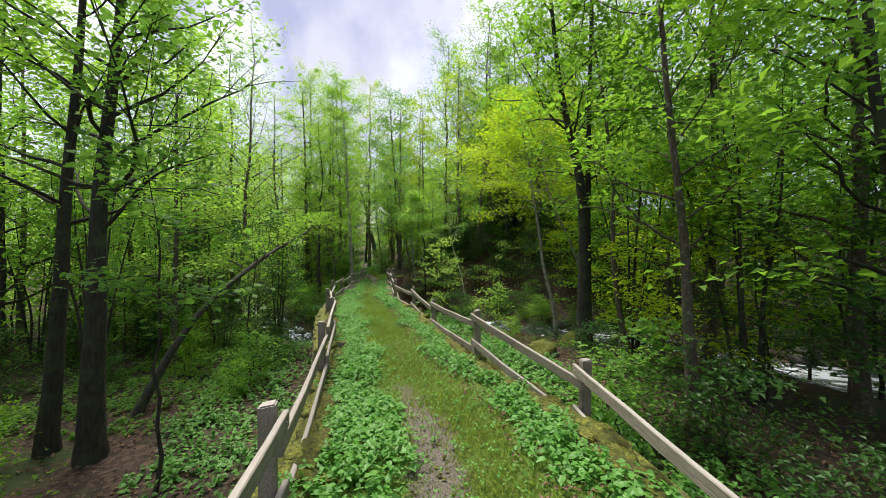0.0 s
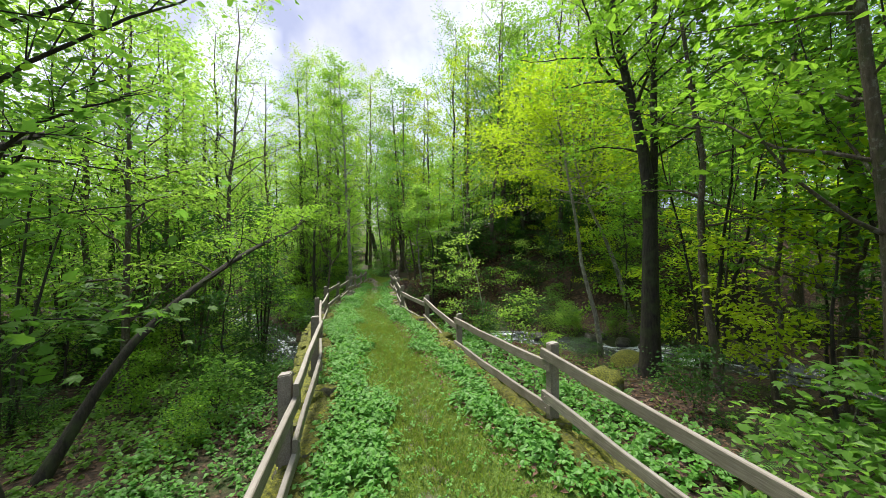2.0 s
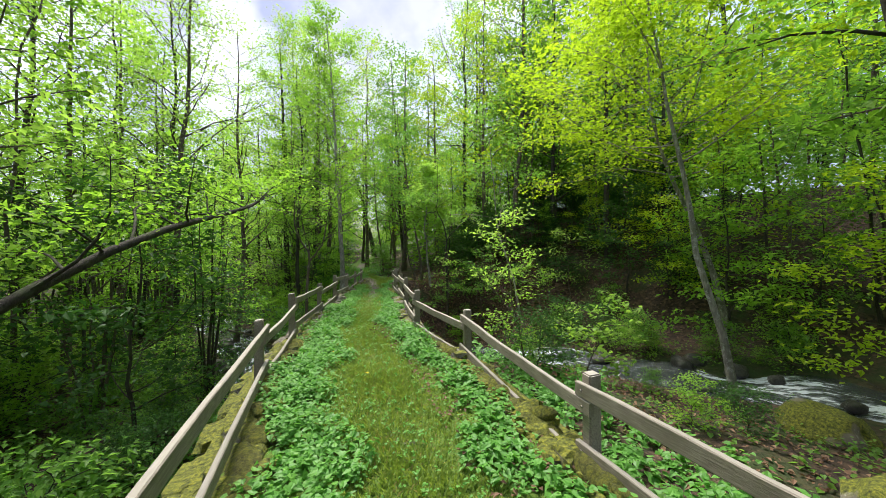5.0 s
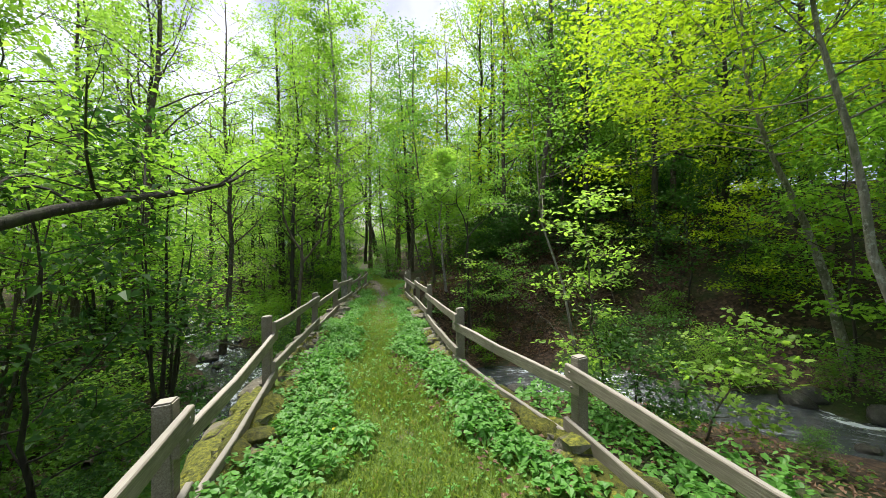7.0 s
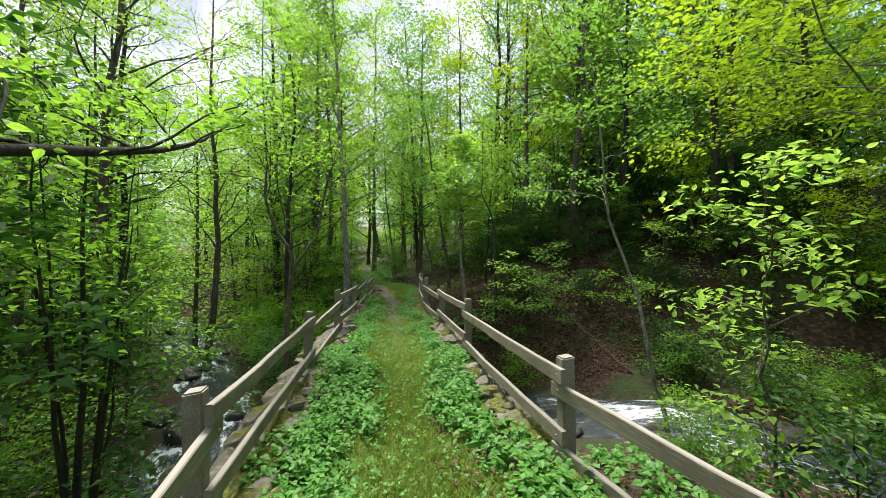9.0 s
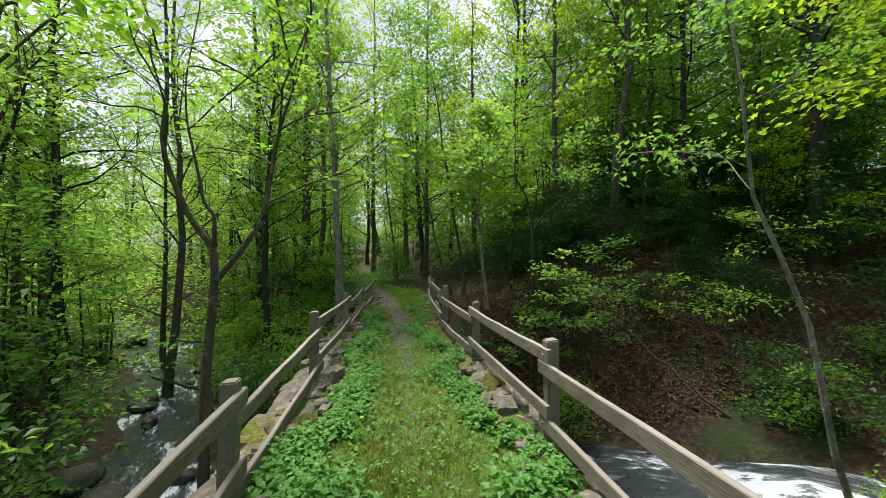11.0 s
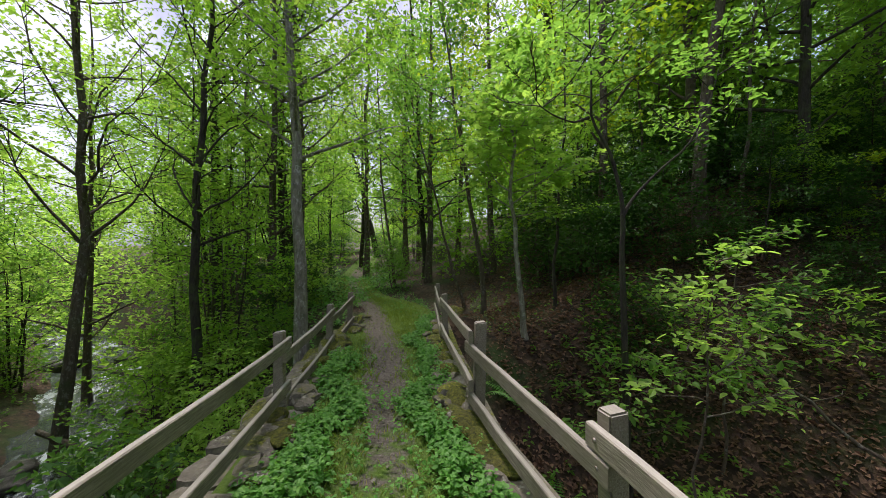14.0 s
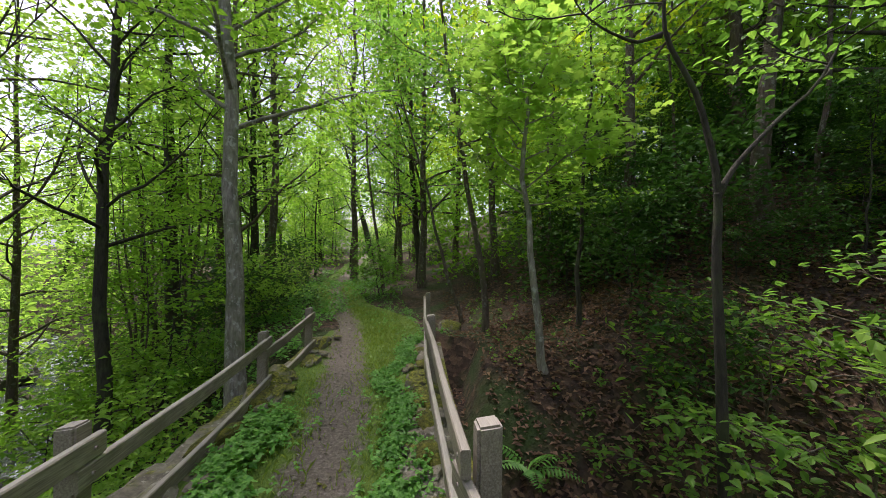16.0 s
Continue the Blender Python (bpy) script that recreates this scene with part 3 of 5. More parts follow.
def grow(seed, tall, radius, crown_from=0.35, limbs=16, reach=2.4, twigs=5, leaves=14, leaf=0.13, lean=(0, 0), kink=0.05, rise=0.5, flat=0.6, spray=0.45, lobed=False, trunk_pts=None, low_boost=1.0, sides=9, twig_wood=True, near=False):
    """Wood and leaf arrays of a broadleaf tree: trunk, limbs, twigs, leaves in level sprays."""
    r = np.random.default_rng(seed)
    wood = []
    if trunk_pts is None:
        n = 12
        z = np.linspace(-0.35, tall, n + 1)
        off = np.cumsum(r.normal(0, kink, (n + 1, 2)), axis=0)
        off -= off[0]
        u = np.clip(z / tall, 0, 1)
        trunk = np.column_stack([off[:, 0] + lean[0] * u, off[:, 1] + lean[1] * u, z])
    else:
        tp = np.array(trunk_pts, float)
        s = np.linspace(0, len(tp) - 1, 14 if len(tp) < 8 else 26)
        trunk = np.column_stack([np.interp(s, np.arange(len(tp)), tp[:, k]) for k in range(3)])
        trunk[1:-1] += r.normal(0, kink * 0.7, (len(trunk) - 2, 3)) * np.array([1, 1, 0.3])
        trunk[1:-1] = trunk[1:-1] * 0.5 + (trunk[:-2] + trunk[2:]) * 0.25
        tall = trunk[-1, 2]
    u = np.linspace(0, 1, len(trunk))
    rad = radius * (1 - 0.86 * u) * (1 + 0.5 * np.exp(-u * 18))
    wood.append(tube(trunk, rad, sides))
    anchors, dirs = [], []
    for k in range(limbs):
        q = crown_from + (0.99 - crown_from) * ((k + r.uniform(0, 1)) / limbs)
        at = np.array([np.interp(q, u, trunk[:, i]) for i in range(3)])
        az = k * 2.4 + r.normal(0, 0.5)
        span = reach * (1.0 - 0.55 * max(0, (q - crown_from) / (1 - crown_from)) ** 1.5) * r.uniform(0.65, 1.15) * (low_boost if k < limbs * 0.3 else 1)
        d = (math.cos(az), math.sin(az), rise * r.uniform(0.5, 1.4))
        lp_ = bend_path(r, at, d, span, 6, 0.16, 0.03)
        r0 = max(0.008, np.interp(q, u, rad) * 0.42)
        wood.append(tube(lp_, np.linspace(r0, 0.006, 7), 4))
        for _ in range(twigs):
            w = r.uniform(0.3, 1.0)
            a = np.array([np.interp(w * 6, np.arange(7), lp_[:, i]) for i in range(3)])
            dd = (lp_[-1] - lp_[0]) / span + r.normal(0, 0.75, 3) * np.array([1, 1, 0.35])
            tl = span * r.uniform(0.2, 0.45)
            tp_ = bend_path(r, a, dd, tl, 3, 0.2, 0.0)
            if twig_wood:
                if near:
                    wood.append(tube(tp_, np.linspace(max(0.0045, r0 * 0.25), 0.002, 4), 3))
                else:
                    wood.append(tube(tp_[[0, 3]], [max(0.005, r0 * 0.3), 0.003], 3))
            m = int(leaves * r.uniform(0.6, 1.4))
            s = r.uniform(0.1, 1.1, m)
            pos = tp_[0] + (tp_[-1] - tp_[0]) * s[:, None]
            if near:
                pos = np.column_stack([np.interp(s * 3, np.arange(4), tp_[:, i]) for i in range(3)])
            pos = pos + r.normal(0, spray * 0.5, (m, 3)) * np.array([1, 1, 0.38])
            anchors.append(pos)
            dirs.append(np.repeat([(tp_[-1] - tp_[0])], m, 0) / tl)
    c, dr = np.concatenate(anchors), np.concatenate(dirs)
    m = len(c)
    al = dr * 0.6 + r.normal(0, 0.7, (m, 3)) * np.array([1, 1, 0.35]) + np.array([0, 0, -0.15])
    nn = np.array([0, 0, 1.0]) + r.normal(0, 1 - flat, (m, 3))
    size = leaf * r.uniform(0.6, 1.25, m)
    lv = lobed_leaves(c, al, nn, size) if lobed else (oval_leaves(c, al, nn, size) if near else leaf_quads(c, al, nn, size))
    return join(wood), lv


def tree(name, seed, at, bark, foliage, label, category="tree", group="", turn=None, size=1.0, **how):
    """A tree as one thing: its wood and its crown of leaves."""
    wood, lv = grow(seed, **how)
    top = new(name)
    x, y = at[:2]
    z = float(height(x, y)) if len(at) == 2 else at[2]
    top.matrix_world = pose(x, y, z, 0, 0, 0 if turn is None else turn)
    top.scale = (size, size, size)
    part("trunk", mesh_of("trunk", *wood, bark, True), top)
    part("crown", mesh_of("crown", *lv, foliage), top)
    return tagged(top, label, category, group)


# trees that stand close to the way, each with its own shape
tree("tree", 11, (4.12, 6.05), BARK_BROWN, LEAF_FRESH, "slender lichen-spotted tree trunk standing beside the fence", trunk_pts=[(0.05, 0, -0.4), (0.03, 0, 1.0), (-0.08, 0.02, 3.2), (-0.4, 0.05, 6.2), (-0.8, 0.2, 13)], tall=13, radius=0.115, crown_from=0.42, limbs=24, reach=2.9, twigs=7, leaves=30, leaf=0.12, kink=0.03, low_boost=0.8, near=True)
tree("forked_tree", 12, (4.0, 10.3), BARK_DARK, LEAF_FRESH, "dark forked tree with two upright stems by the stream", trunk_pts=[(0, 0, -0.4), (0.0, 0, 2.2), (0.02, 0, 4.4), (-0.4, 0.05, 6.3), (-0.75, 0.1, 8.2), (-1.2, 0.2, 14)], tall=14, radius=0.2, crown_from=0.5, limbs=24, reach=3.0, twigs=7, leaves=30, leaf=0.12, kink=0.03, near=True)
tree("forked_tree", 13, (4.14, 10.42), BARK_DARK, LEAF_FRESH, "dark leafy stem twinned with the forked tree", trunk_pts=[(-0.04, 0, -0.4), (-0.02, 0, 2.5), (0.02, 0, 4.4), (0.1, 0.05, 8.2), (0.25, 0.2, 13)], tall=13, radius=0.15, crown_from=0.5, limbs=18, reach=2.6, twigs=6, leaves=28, leaf=0.12, kink=0.03, near=True)
tree("tree", 14, (4.6, 9.1), BARK_BROWN, LEAF_FRESH, "thin leaning tree on the leafy stream bank", tall=11, radius=0.075, crown_from=0.3, limbs=17, reach=2.1, twigs=5, leaves=26, leaf=0.14, lean=(-1.0, 0.2), near=True)
tree("tree", 15, (4.1, 13.0), BARK_PALE, LEAF_YELLOW, "pale slim tree leaning over the stream", tall=9, radius=0.075, crown_from=0.52, limbs=18, reach=2.7, twigs=6, leaves=32, leaf=0.105, lean=(-1.3, 0.5), rise=0.35, near=True)
tree("tree", 16, (6.7, 16.3), BARK_PALE, LEAF_YELLOW, "pale tree with bright yellow-green leaves on the bank", trunk_pts=[(0.1, 0, -0.4), (-0.3, 0, 1.2), (-0.75, 0, 2.7), (-1.3, 0, 3.9), (-1.95, 0, 5.2), (-2.2, 0.1, 6.8), (-2.3, 0.1, 9)], tall=9, radius=0.1, crown_from=0.56, limbs=34, reach=4.8, twigs=9, leaves=44, leaf=0.105, rise=0.25, spray=0.6, low_boost=1.1, near=True)
tree("tree", 17, (1.35, 17.0), BARK_PALE, LEAF_MID, "slim pale leaning stem beside the stream", tall=8, radius=0.038, crown_from=0.5, limbs=14, reach=2.0, twigs=5, leaves=26, leaf=0.085, lean=(-1.2, 0.3), near=True)
tree("tree", 18, (-5.88, 23.0), BARK_PALE, LEAF_FRESH, "tall straight pale-barked tree beside the fence", tall=13.5, radius=0.12, crown_from=0.3, limbs=34, reach=2.7, twigs=7, leaves=30, leaf=0.115, lean=(-1.1, 0.2), kink=0.035, near=True)
tree("tree", 19, (-10.8, 28.5), BARK_DARK, LEAF_FRESH, "tall dark-trunked tree on the far stream bank", tall=16, radius=0.2, crown_from=0.28, limbs=30, reach=3.4, twigs=8, leaves=30, leaf=0.13, lean=(-0.6, 0), kink=0.05)
tree("tree", 20, (-2.4, 25.2), BARK_BROWN, LEAF_MID, "slim leaning tree at the foot of the slope", tall=9, radius=0.065, crown_from=0.4, limbs=16, reach=2.1, twigs=6, leaves=26, leaf=0.11, lean=(-1.1, 0), near=True)
tree("tree", 43, (-2.75, 26.2), BARK_BROWN, LEAF_MID, "thin bowed stem leaning towards the path", tall=7, radius=0.045, crown_from=0.45, limbs=12, reach=1.7, twigs=5, leaves=20, leaf=0.11, lean=(-1.6, 0), near=True)
tree("maple_tree", 21, (-1.78, 23.1), BARK_PALE, LEAF_PALE, "slim pale-stemmed young maple with bright green leaves", tall=5.6, radius=0.06, crown_from=0.42, limbs=24, reach=1.35, twigs=8, leaves=18, leaf=0.12, lean=(-0.35, 0.1), lobed=True, flat=0.7, near=True)
tree("leaning_tree", 22, (-9.8, 53, 0.2), BARK_DARK, LEAF_MID, "dark tree leaning over the far footpath", tall=15, radius=0.33, crown_from=0.5, limbs=20, reach=3.6, twigs=6, leaves=30, leaf=0.2, lean=(-4.0, 0))
tree("leaning_tree", 23, (-7.0, 7.8), BARK_DARK, LEAF_FRESH, "dark tree leaning low along the causeway with long limbs", trunk_pts=[(0, 0, -0.4), (0.6, 1.4, 2.2), (1.4, 3.7, 3.7), (1.5, 6.6, 4.4), (1.3, 7.6, 5.0)], tall=5.0, radius=0.1, crown_from=0.35, limbs=15, reach=1.7, twigs=6, leaves=20, leaf=0.085, rise=0.6, near=True)
tree("tree", 25, (-6.35, 6.5), BARK_DARK, LEAF_MID, "thick dark tree trunk in the shade beside the causeway", trunk_pts=[(-0.05, 0, -0.4), (0.0, 0, 2.0), (0.02, 0, 4.5), (0.42, 0, 7.6), (0.8, 0, 13)], tall=13, radius=0.21, crown_from=0.45, limbs=26, reach=3.0, twigs=7, leaves=26, leaf=0.12, kink=0.03, low_boost=1.2, near=True)
tree("tree", 26, (-7.05, 6.6), BARK_DARK, LEAF_FRESH, "dark straight tree trunk in the shade", trunk_pts=[(-0.25, 0, -0.4), (-0.12, 0, 2.0), (0.05, 0, 4.5), (0.3, 0, 7.6), (0.5, 0, 13)], tall=13, radius=0.16, crown_from=0.45, limbs=24, reach=2.9, twigs=7, leaves=26, leaf=0.12, kink=0.03, near=True)
tree("sapling", 27, (0.35, 13.9), BARK_BROWN, LEAF_PALE, "bright green leafy sapling beside the fence", category="sapling", tall=3.3, radius=0.022, crown_from=0.3, limbs=12, reach=0.85, twigs=5, leaves=16, leaf=0.075, lean=(-0.4, 0), spray=0.3, near=True)
tree("sapling", 28, (1.5, 13.4), BARK_BROWN, LEAF_PALE, "bright green spreading sapling above the stream", category="sapling", tall=1.6, radius=0.02, crown_from=0.2, limbs=12, reach=0.7, twigs=6, leaves=9, leaf=0.09, lobed=True, spray=0.3, rise=0.3, near=True)
tree("bush", 29, (0.2, 22.2), BARK_BROWN, LEAF_FRESH, "low bright leafy bush on the shaded slope", category="bush", tall=1.4, radius=0.02, crown_from=0.25, limbs=12, reach=1.3, twigs=6, leaves=8, leaf=0.1, rise=0.2, flat=0.8, spray=0.28, near=True)
tree("bush", 37, (2.8, 21.0), BARK_BROWN, LEAF_FRESH, "hazel bush with level leafy sprays on the slope", category="bush", tall=1.6, radius=0.02, crown_from=0.4, limbs=10, reach=1.25, twigs=6, leaves=8, leaf=0.1, rise=0.15, flat=0.8, spray=0.28, near=True)
tree("bush", 38, (3.9, 20.9), BARK_BROWN, LEAF_PALE, "thin hazel bush reaching out from the shaded slope", category="bush", tall=2.6, radius=0.02, crown_from=0.3, limbs=13, reach=1.7, twigs=6, leaves=8, leaf=0.1, rise=0.2, flat=0.8, spray=0.28, near=True)
tree("bush", 30, (-1.05, 20.9), BARK_BROWN, LEAF_MID, "spreading hazel bush with broad bright leaves", category="bush", tall=1.95, radius=0.018, crown_from=0.45, limbs=11, reach=0.95, twigs=6, leaves=12, leaf=0.085, rise=0.15, flat=0.8, spray=0.28, near=True)
tree("sapling", 31, (-1.35, 19.75), BARK_BROWN, LEAF_PALE, "thin hazel shoot with bright sprays beside the fence", category="sapling", tall=3.6, radius=0.02, crown_from=0.62, limbs=9, reach=0.65, twigs=5, leaves=7, leaf=0.085, rise=0.35, flat=0.75, spray=0.25, near=True)
tree("bush", 36, (0.25, 21.2), BARK_BROWN, LEAF_MID, "hazel bush with tiered bright sprays above the stream", category="bush", tall=3.0, radius=0.022, crown_from=0.35, limbs=14, reach=1.1, twigs=6, leaves=12, leaf=0.085, rise=0.15, flat=0.8, spray=0.28, near=True)
tree("maple_tree", 34, (2.9, 5.7), BARK_BROWN, LEAF_MID, "low young maple with broad lobed leaves by the fence", category="sapling", tall=1.7, radius=0.015, crown_from=0.35, limbs=9, reach=0.55, twigs=5, leaves=8, leaf=0.12, lobed=True, flat=0.75, rise=0.25, near=True)
tree("maple_tree", 35, (-4.4, 5.4), BARK_DARK, LEAF_MID, "young maple with broad lobed leaves in the shade", category="sapling", tall=5.0, radius=0.035, crown_from=0.45, limbs=10, reach=1.4, twigs=6, leaves=11, leaf=0.125, lobed=True, flat=0.75, rise=0.2, near=True)


def crooked_tree(at, limbs, seed, reach, leaf, bark, foliage, label):
    """A tree of bent limbs, each a line of points with its radius, where its leaves begin and how many shoots it has."""
    woods, leafs = [], []
    for k, (pts, rad, start, many) in enumerate(limbs):
        w, lv = grow(seed + k, 5, rad, crown_from=start, limbs=many, reach=reach, twigs=6, leaves=11, leaf=leaf, kink=0.012, rise=0.5, spray=0.3, near=True, trunk_pts=pts)
        woods.append(w)
        leafs.append(lv)
    top = new("crooked_tree")
    top.location = at
    part("trunk", mesh_of("trunk", *join(woods), bark, True), top)
    part("crown", mesh_of("crown", *join(leafs), foliage), top)
    return tagged(top, label, "tree")


base = float(height(-4.95, 15.9)) - 0.3
crooked_tree((-4.9, 15.9, 0), [
        ([(-0.06, 0.0, base), (-0.02, 0, -0.4), (-0.01, 0, 0.28), (0.02, 0, 0.68), (0.06, 0, 1.05), (0.05, 0, 1.32), (-0.13, 0.02, 1.49), (-0.25, 0.0, 1.76), (-0.34, -0.03, 2.09), (-0.33, 0, 2.43), (-0.34, 0.05, 2.76), (-0.5, 0.15, 3.9), (-0.55, 0.3, 5.2)], 0.042, 0.66, 9),
        ([(0.05, 0, 1.2), (0.05, 0.0, 1.42), (0.05, 0.01, 1.55), (-0.07, 0.02, 1.66), (-0.11, 0.03, 1.92), (-0.16, 0.0, 2.26), (-0.18, 0, 2.6), (-0.1, 0.1, 3.4), (-0.2, 0.1, 4.4)], 0.017, 0.55, 7),
        ([(0.05, 0, 0.95), (0.08, 0, 1.08), (0.23, 0.0, 1.25), (0.35, 0, 1.44), (0.44, 0, 1.54), (0.47, 0, 1.86), (0.54, 0.02, 2.23), (0.6, 0.05, 2.48), (0.65, 0.1, 2.76), (0.7, 0.3, 3.5), (0.9, 0.6, 4.5)], 0.027, 0.42, 10),
], 240, 0.95, 0.055, BARK_BROWN, LEAF_FRESH, "crooked tree forking low beside the stream")
base = float(height(-1.15, 21.0)) - 0.3
crooked_tree((-1.15, 21.0, 0), [
    ([(0.1, 0, base), (0.04, 0, 0.4), (0.0, 0, 1.3), (0.03, 0, 1.7), (0.0, 0, 2.05), (-0.12, 0, 2.5), (-0.4, 0, 2.95), (-0.33, 0.05, 3.3), (-0.36, 0.1, 4.2), (-0.3, 0.2, 5.4)], 0.04, 0.7, 9),
    ([(0.02, 0, 1.72), (0.2, 0, 2.0), (0.55, 0.05, 2.35), (0.9, 0.1, 2.6), (1.25, 0.15, 3.2), (1.5, 0.2, 4.2)], 0.022, 0.6, 8),
    ([(-0.4, 0, 2.95), (-0.6, 0, 2.88), (-0.85, -0.05, 2.95), (-1.1, -0.1, 3.1), (-1.2, -0.1, 3.4)], 0.016, 0.6, 6),
], 250, 0.9, 0.085, BARK_DARK, LEAF_MID, "crooked dark tree with zigzag limbs on the slope")

# prototypes for the rest of the wood, copied with their own turn and size
PROTOS = {
    "tall": [tree("tree", 40 + k, (200 + 9 * k, -200, -60), b, f, "tall broadleaf woodland tree with fresh green leaves", group="woodland trees", tall=14, radius=0.14, crown_from=0.16, limbs=32, reach=3.6, twigs=7, leaves=15, leaf=0.185, spray=0.65, twig_wood=False) for k, (b, f) in enumerate(((BARK_DARK, LEAF_FRESH), (BARK_BROWN, LEAF_MID), (BARK_DARK, LEAF_FRESH), (BARK_BROWN, LEAF_YELLOW), (BARK_BROWN, LEAF_PALE)))],
    "airy": [tree("tree", 140 + k, (200 + 9 * k, -210, -60), b, f, "tall open-crowned tree with fine twigs and young leaves", group="open-crowned trees", tall=16, radius=0.13, crown_from=0.3, limbs=34, reach=3.6, twigs=9, leaves=11, leaf=0.12, spray=0.5, rise=0.8, kink=0.09) for k, (b, f) in enumerate(((BARK_BROWN, LEAF_PALE), (BARK_DARK, LEAF_FRESH), (BARK_BROWN, LEAF_YELLOW)))],
    "slim": [tree("tree", 60 + k, (200 + 9 * k, -220, -60), b, f, "slim young woodland tree with thin bare lower stem", group="slim woodland trees", tall=10, radius=0.055, crown_from=0.3, limbs=17, reach=1.9, twigs=5, leaves=17, leaf=0.14, kink=0.07, sides=6) for k, (b, f) in enumerate(((BARK_DARK, LEAF_FRESH), (BARK_BROWN, LEAF_MID), (BARK_BROWN, LEAF_FRESH)))],
    "under": [tree("understorey_tree", 80 + k, (200 + 9 * k, -230, -60), BARK_DARK, f, "spreading understorey hazel with level sprays of leaves", group="understorey trees", tall=4.8, radius=0.04, crown_from=0.12, limbs=20, reach=1.9, twigs=6, leaves=17, leaf=0.135, flat=0.72, rise=0.3, sides=6, twig_wood=False) for k, f in enumerate((LEAF_MID, LEAF_FRESH, LEAF_DEEP, LEAF_YELLOW))],
    "bush": [tree("bush", 70 + k, (200 + 9 * k, -240, -60), BARK_DARK, f, "low leafy woodland bush", "bush", group="woodland bushes", tall=1.6, radius=0.02, crown_from=0.1, limbs=14, reach=1.1, twigs=5, leaves=18, leaf=0.11, flat=0.7, sides=5, twig_wood=False) for k, f in enumerate((LEAF_MID, LEAF_FRESH, LEAF_DEEP, LEAF_PALE))],
}


def coppice(seed, at, bark, foliage, label, stems=5, tall=7.5, group=""):
    """Several thin stems rising from one stool, leafy at the top."""
    r = np.random.default_rng(seed)
    woods, leafs = [], []
    for k in range(stems):
        az = k * 6.28 / stems + r.normal(0, 0.4)
        out = r.uniform(0.5, 1.6)
        h = tall * r.uniform(0.7, 1.1)
        w, lv = grow(seed * 10 + k, h, r.uniform(0.03, 0.06), crown_from=0.42, limbs=8, reach=1.2, twigs=3, leaves=9, leaf=0.13, twig_wood=False, sides=6,
                     trunk_pts=[(math.cos(az) * 0.12, math.sin(az) * 0.12, -0.3), (math.cos(az) * out * 0.35, math.sin(az) * out * 0.35, h * 0.35), (math.cos(az) * out * 0.75, math.sin(az) * out * 0.75, h * 0.7), (math.cos(az) * out, math.sin(az) * out, h)], kink=0.06)
        woods.append(w)
        leafs.append(lv)
    top = new("alder_clump")
    top.location = at
    part("trunk", mesh_of("trunk", *join(woods), bark, True), top)
    part("crown", mesh_of("crown", *join(leafs), foliage), top)
    return tagged(top, label, "tree", group)


PROTOS["clump"] = [coppice(90 + k, (200 + 9 * k, -250, -60), b, f, "clump of thin dark alder stems from one stool", group="alder clumps") for k, (b, f) in enumerate(((BARK_DARK, LEAF_FRESH), (BARK_DARK, LEAF_MID), (BARK_BROWN, LEAF_FRESH)))]


def free(x, y, gap):
    """Whether a plant may stand here: off the way and out of the water."""
    if edge_left(y) - gap < x < edge_right(y) + gap and y < 26:
        return False
    if y >= 24 and abs(x - np.interp(y, BEYOND[:, 1], BEYOND[:, 0])) < gap + 0.6:
        return False
    d, c = line_dist(STREAM, np.array([x]), np.array([y]))
    if d[0] > 0 and 1.5 < x < 9.5 and y < 17 and abs(d[0]) < 5.5 and gap < 0.95:
        return False
    return abs(d[0]) > c[0, 1] / 2 + 0.3


stood = []
pr = np.random.default_rng(3)


def plant(kind, count, xs, ys, gap, apart, sizes, pick=None, sink=0.0):
    k = tries = 0
    while k < count and tries < count * 30:
        tries += 1
        x, y = pr.uniform(*xs), pr.uniform(*ys)
        if not free(x, y, gap) or any((x - a) ** 2 + (y - b) ** 2 < apart ** 2 for a, b, c in stood if c == kind):
            continue
        stood.append((x, y, kind))
        p = PROTOS[kind][int(pr.integers(min(3, len(PROTOS[kind])))) if pick is None else pick]
        s = pr.uniform(*sizes)
        t = copy_thing(p, pose(x, y, float(height(x, y)) - sink, pr.normal() * 2, pr.normal() * 2, pr.uniform(0, 360)))
        t.scale = (s, s, s * pr.uniform(0.9, 1.15))
        k += 1


plant("tall", 8, (-30, -13), (2, 34), 3.0, 3.0, (0.75, 1.0))
plant("tall", 12, (-34, -8), (32, 62), 2.2, 3.3, (0.85, 1.15))
plant("tall", 16, (-6, 22), (27, 58), 2.0, 3.3, (0.8, 1.1))
plant("tall", 11, (7, 26), (9, 32), 3.0, 3.2, (0.7, 1.0))
plant("tall", 4, (5, 18), (-6, 8), 3.0, 4.0, (0.75, 0.95))
plant("tall", 5, (-22, -7), (-8, 3), 3.0, 4.0, (0.75, 0.95))
plant("slim", 28, (-24, -7), (4, 36), 1.6, 1.3, (0.7, 1.1))
plant("slim", 30, (-2, 16), (21, 40), 0.8, 1.2, (0.6, 1.0))
plant("slim", 12, (4, 14), (4, 20), 1.0, 1.6, (0.6, 1.0))
plant("slim", 14, (-16, -5), (25, 50), 1.0, 1.5, (0.8, 1.2))
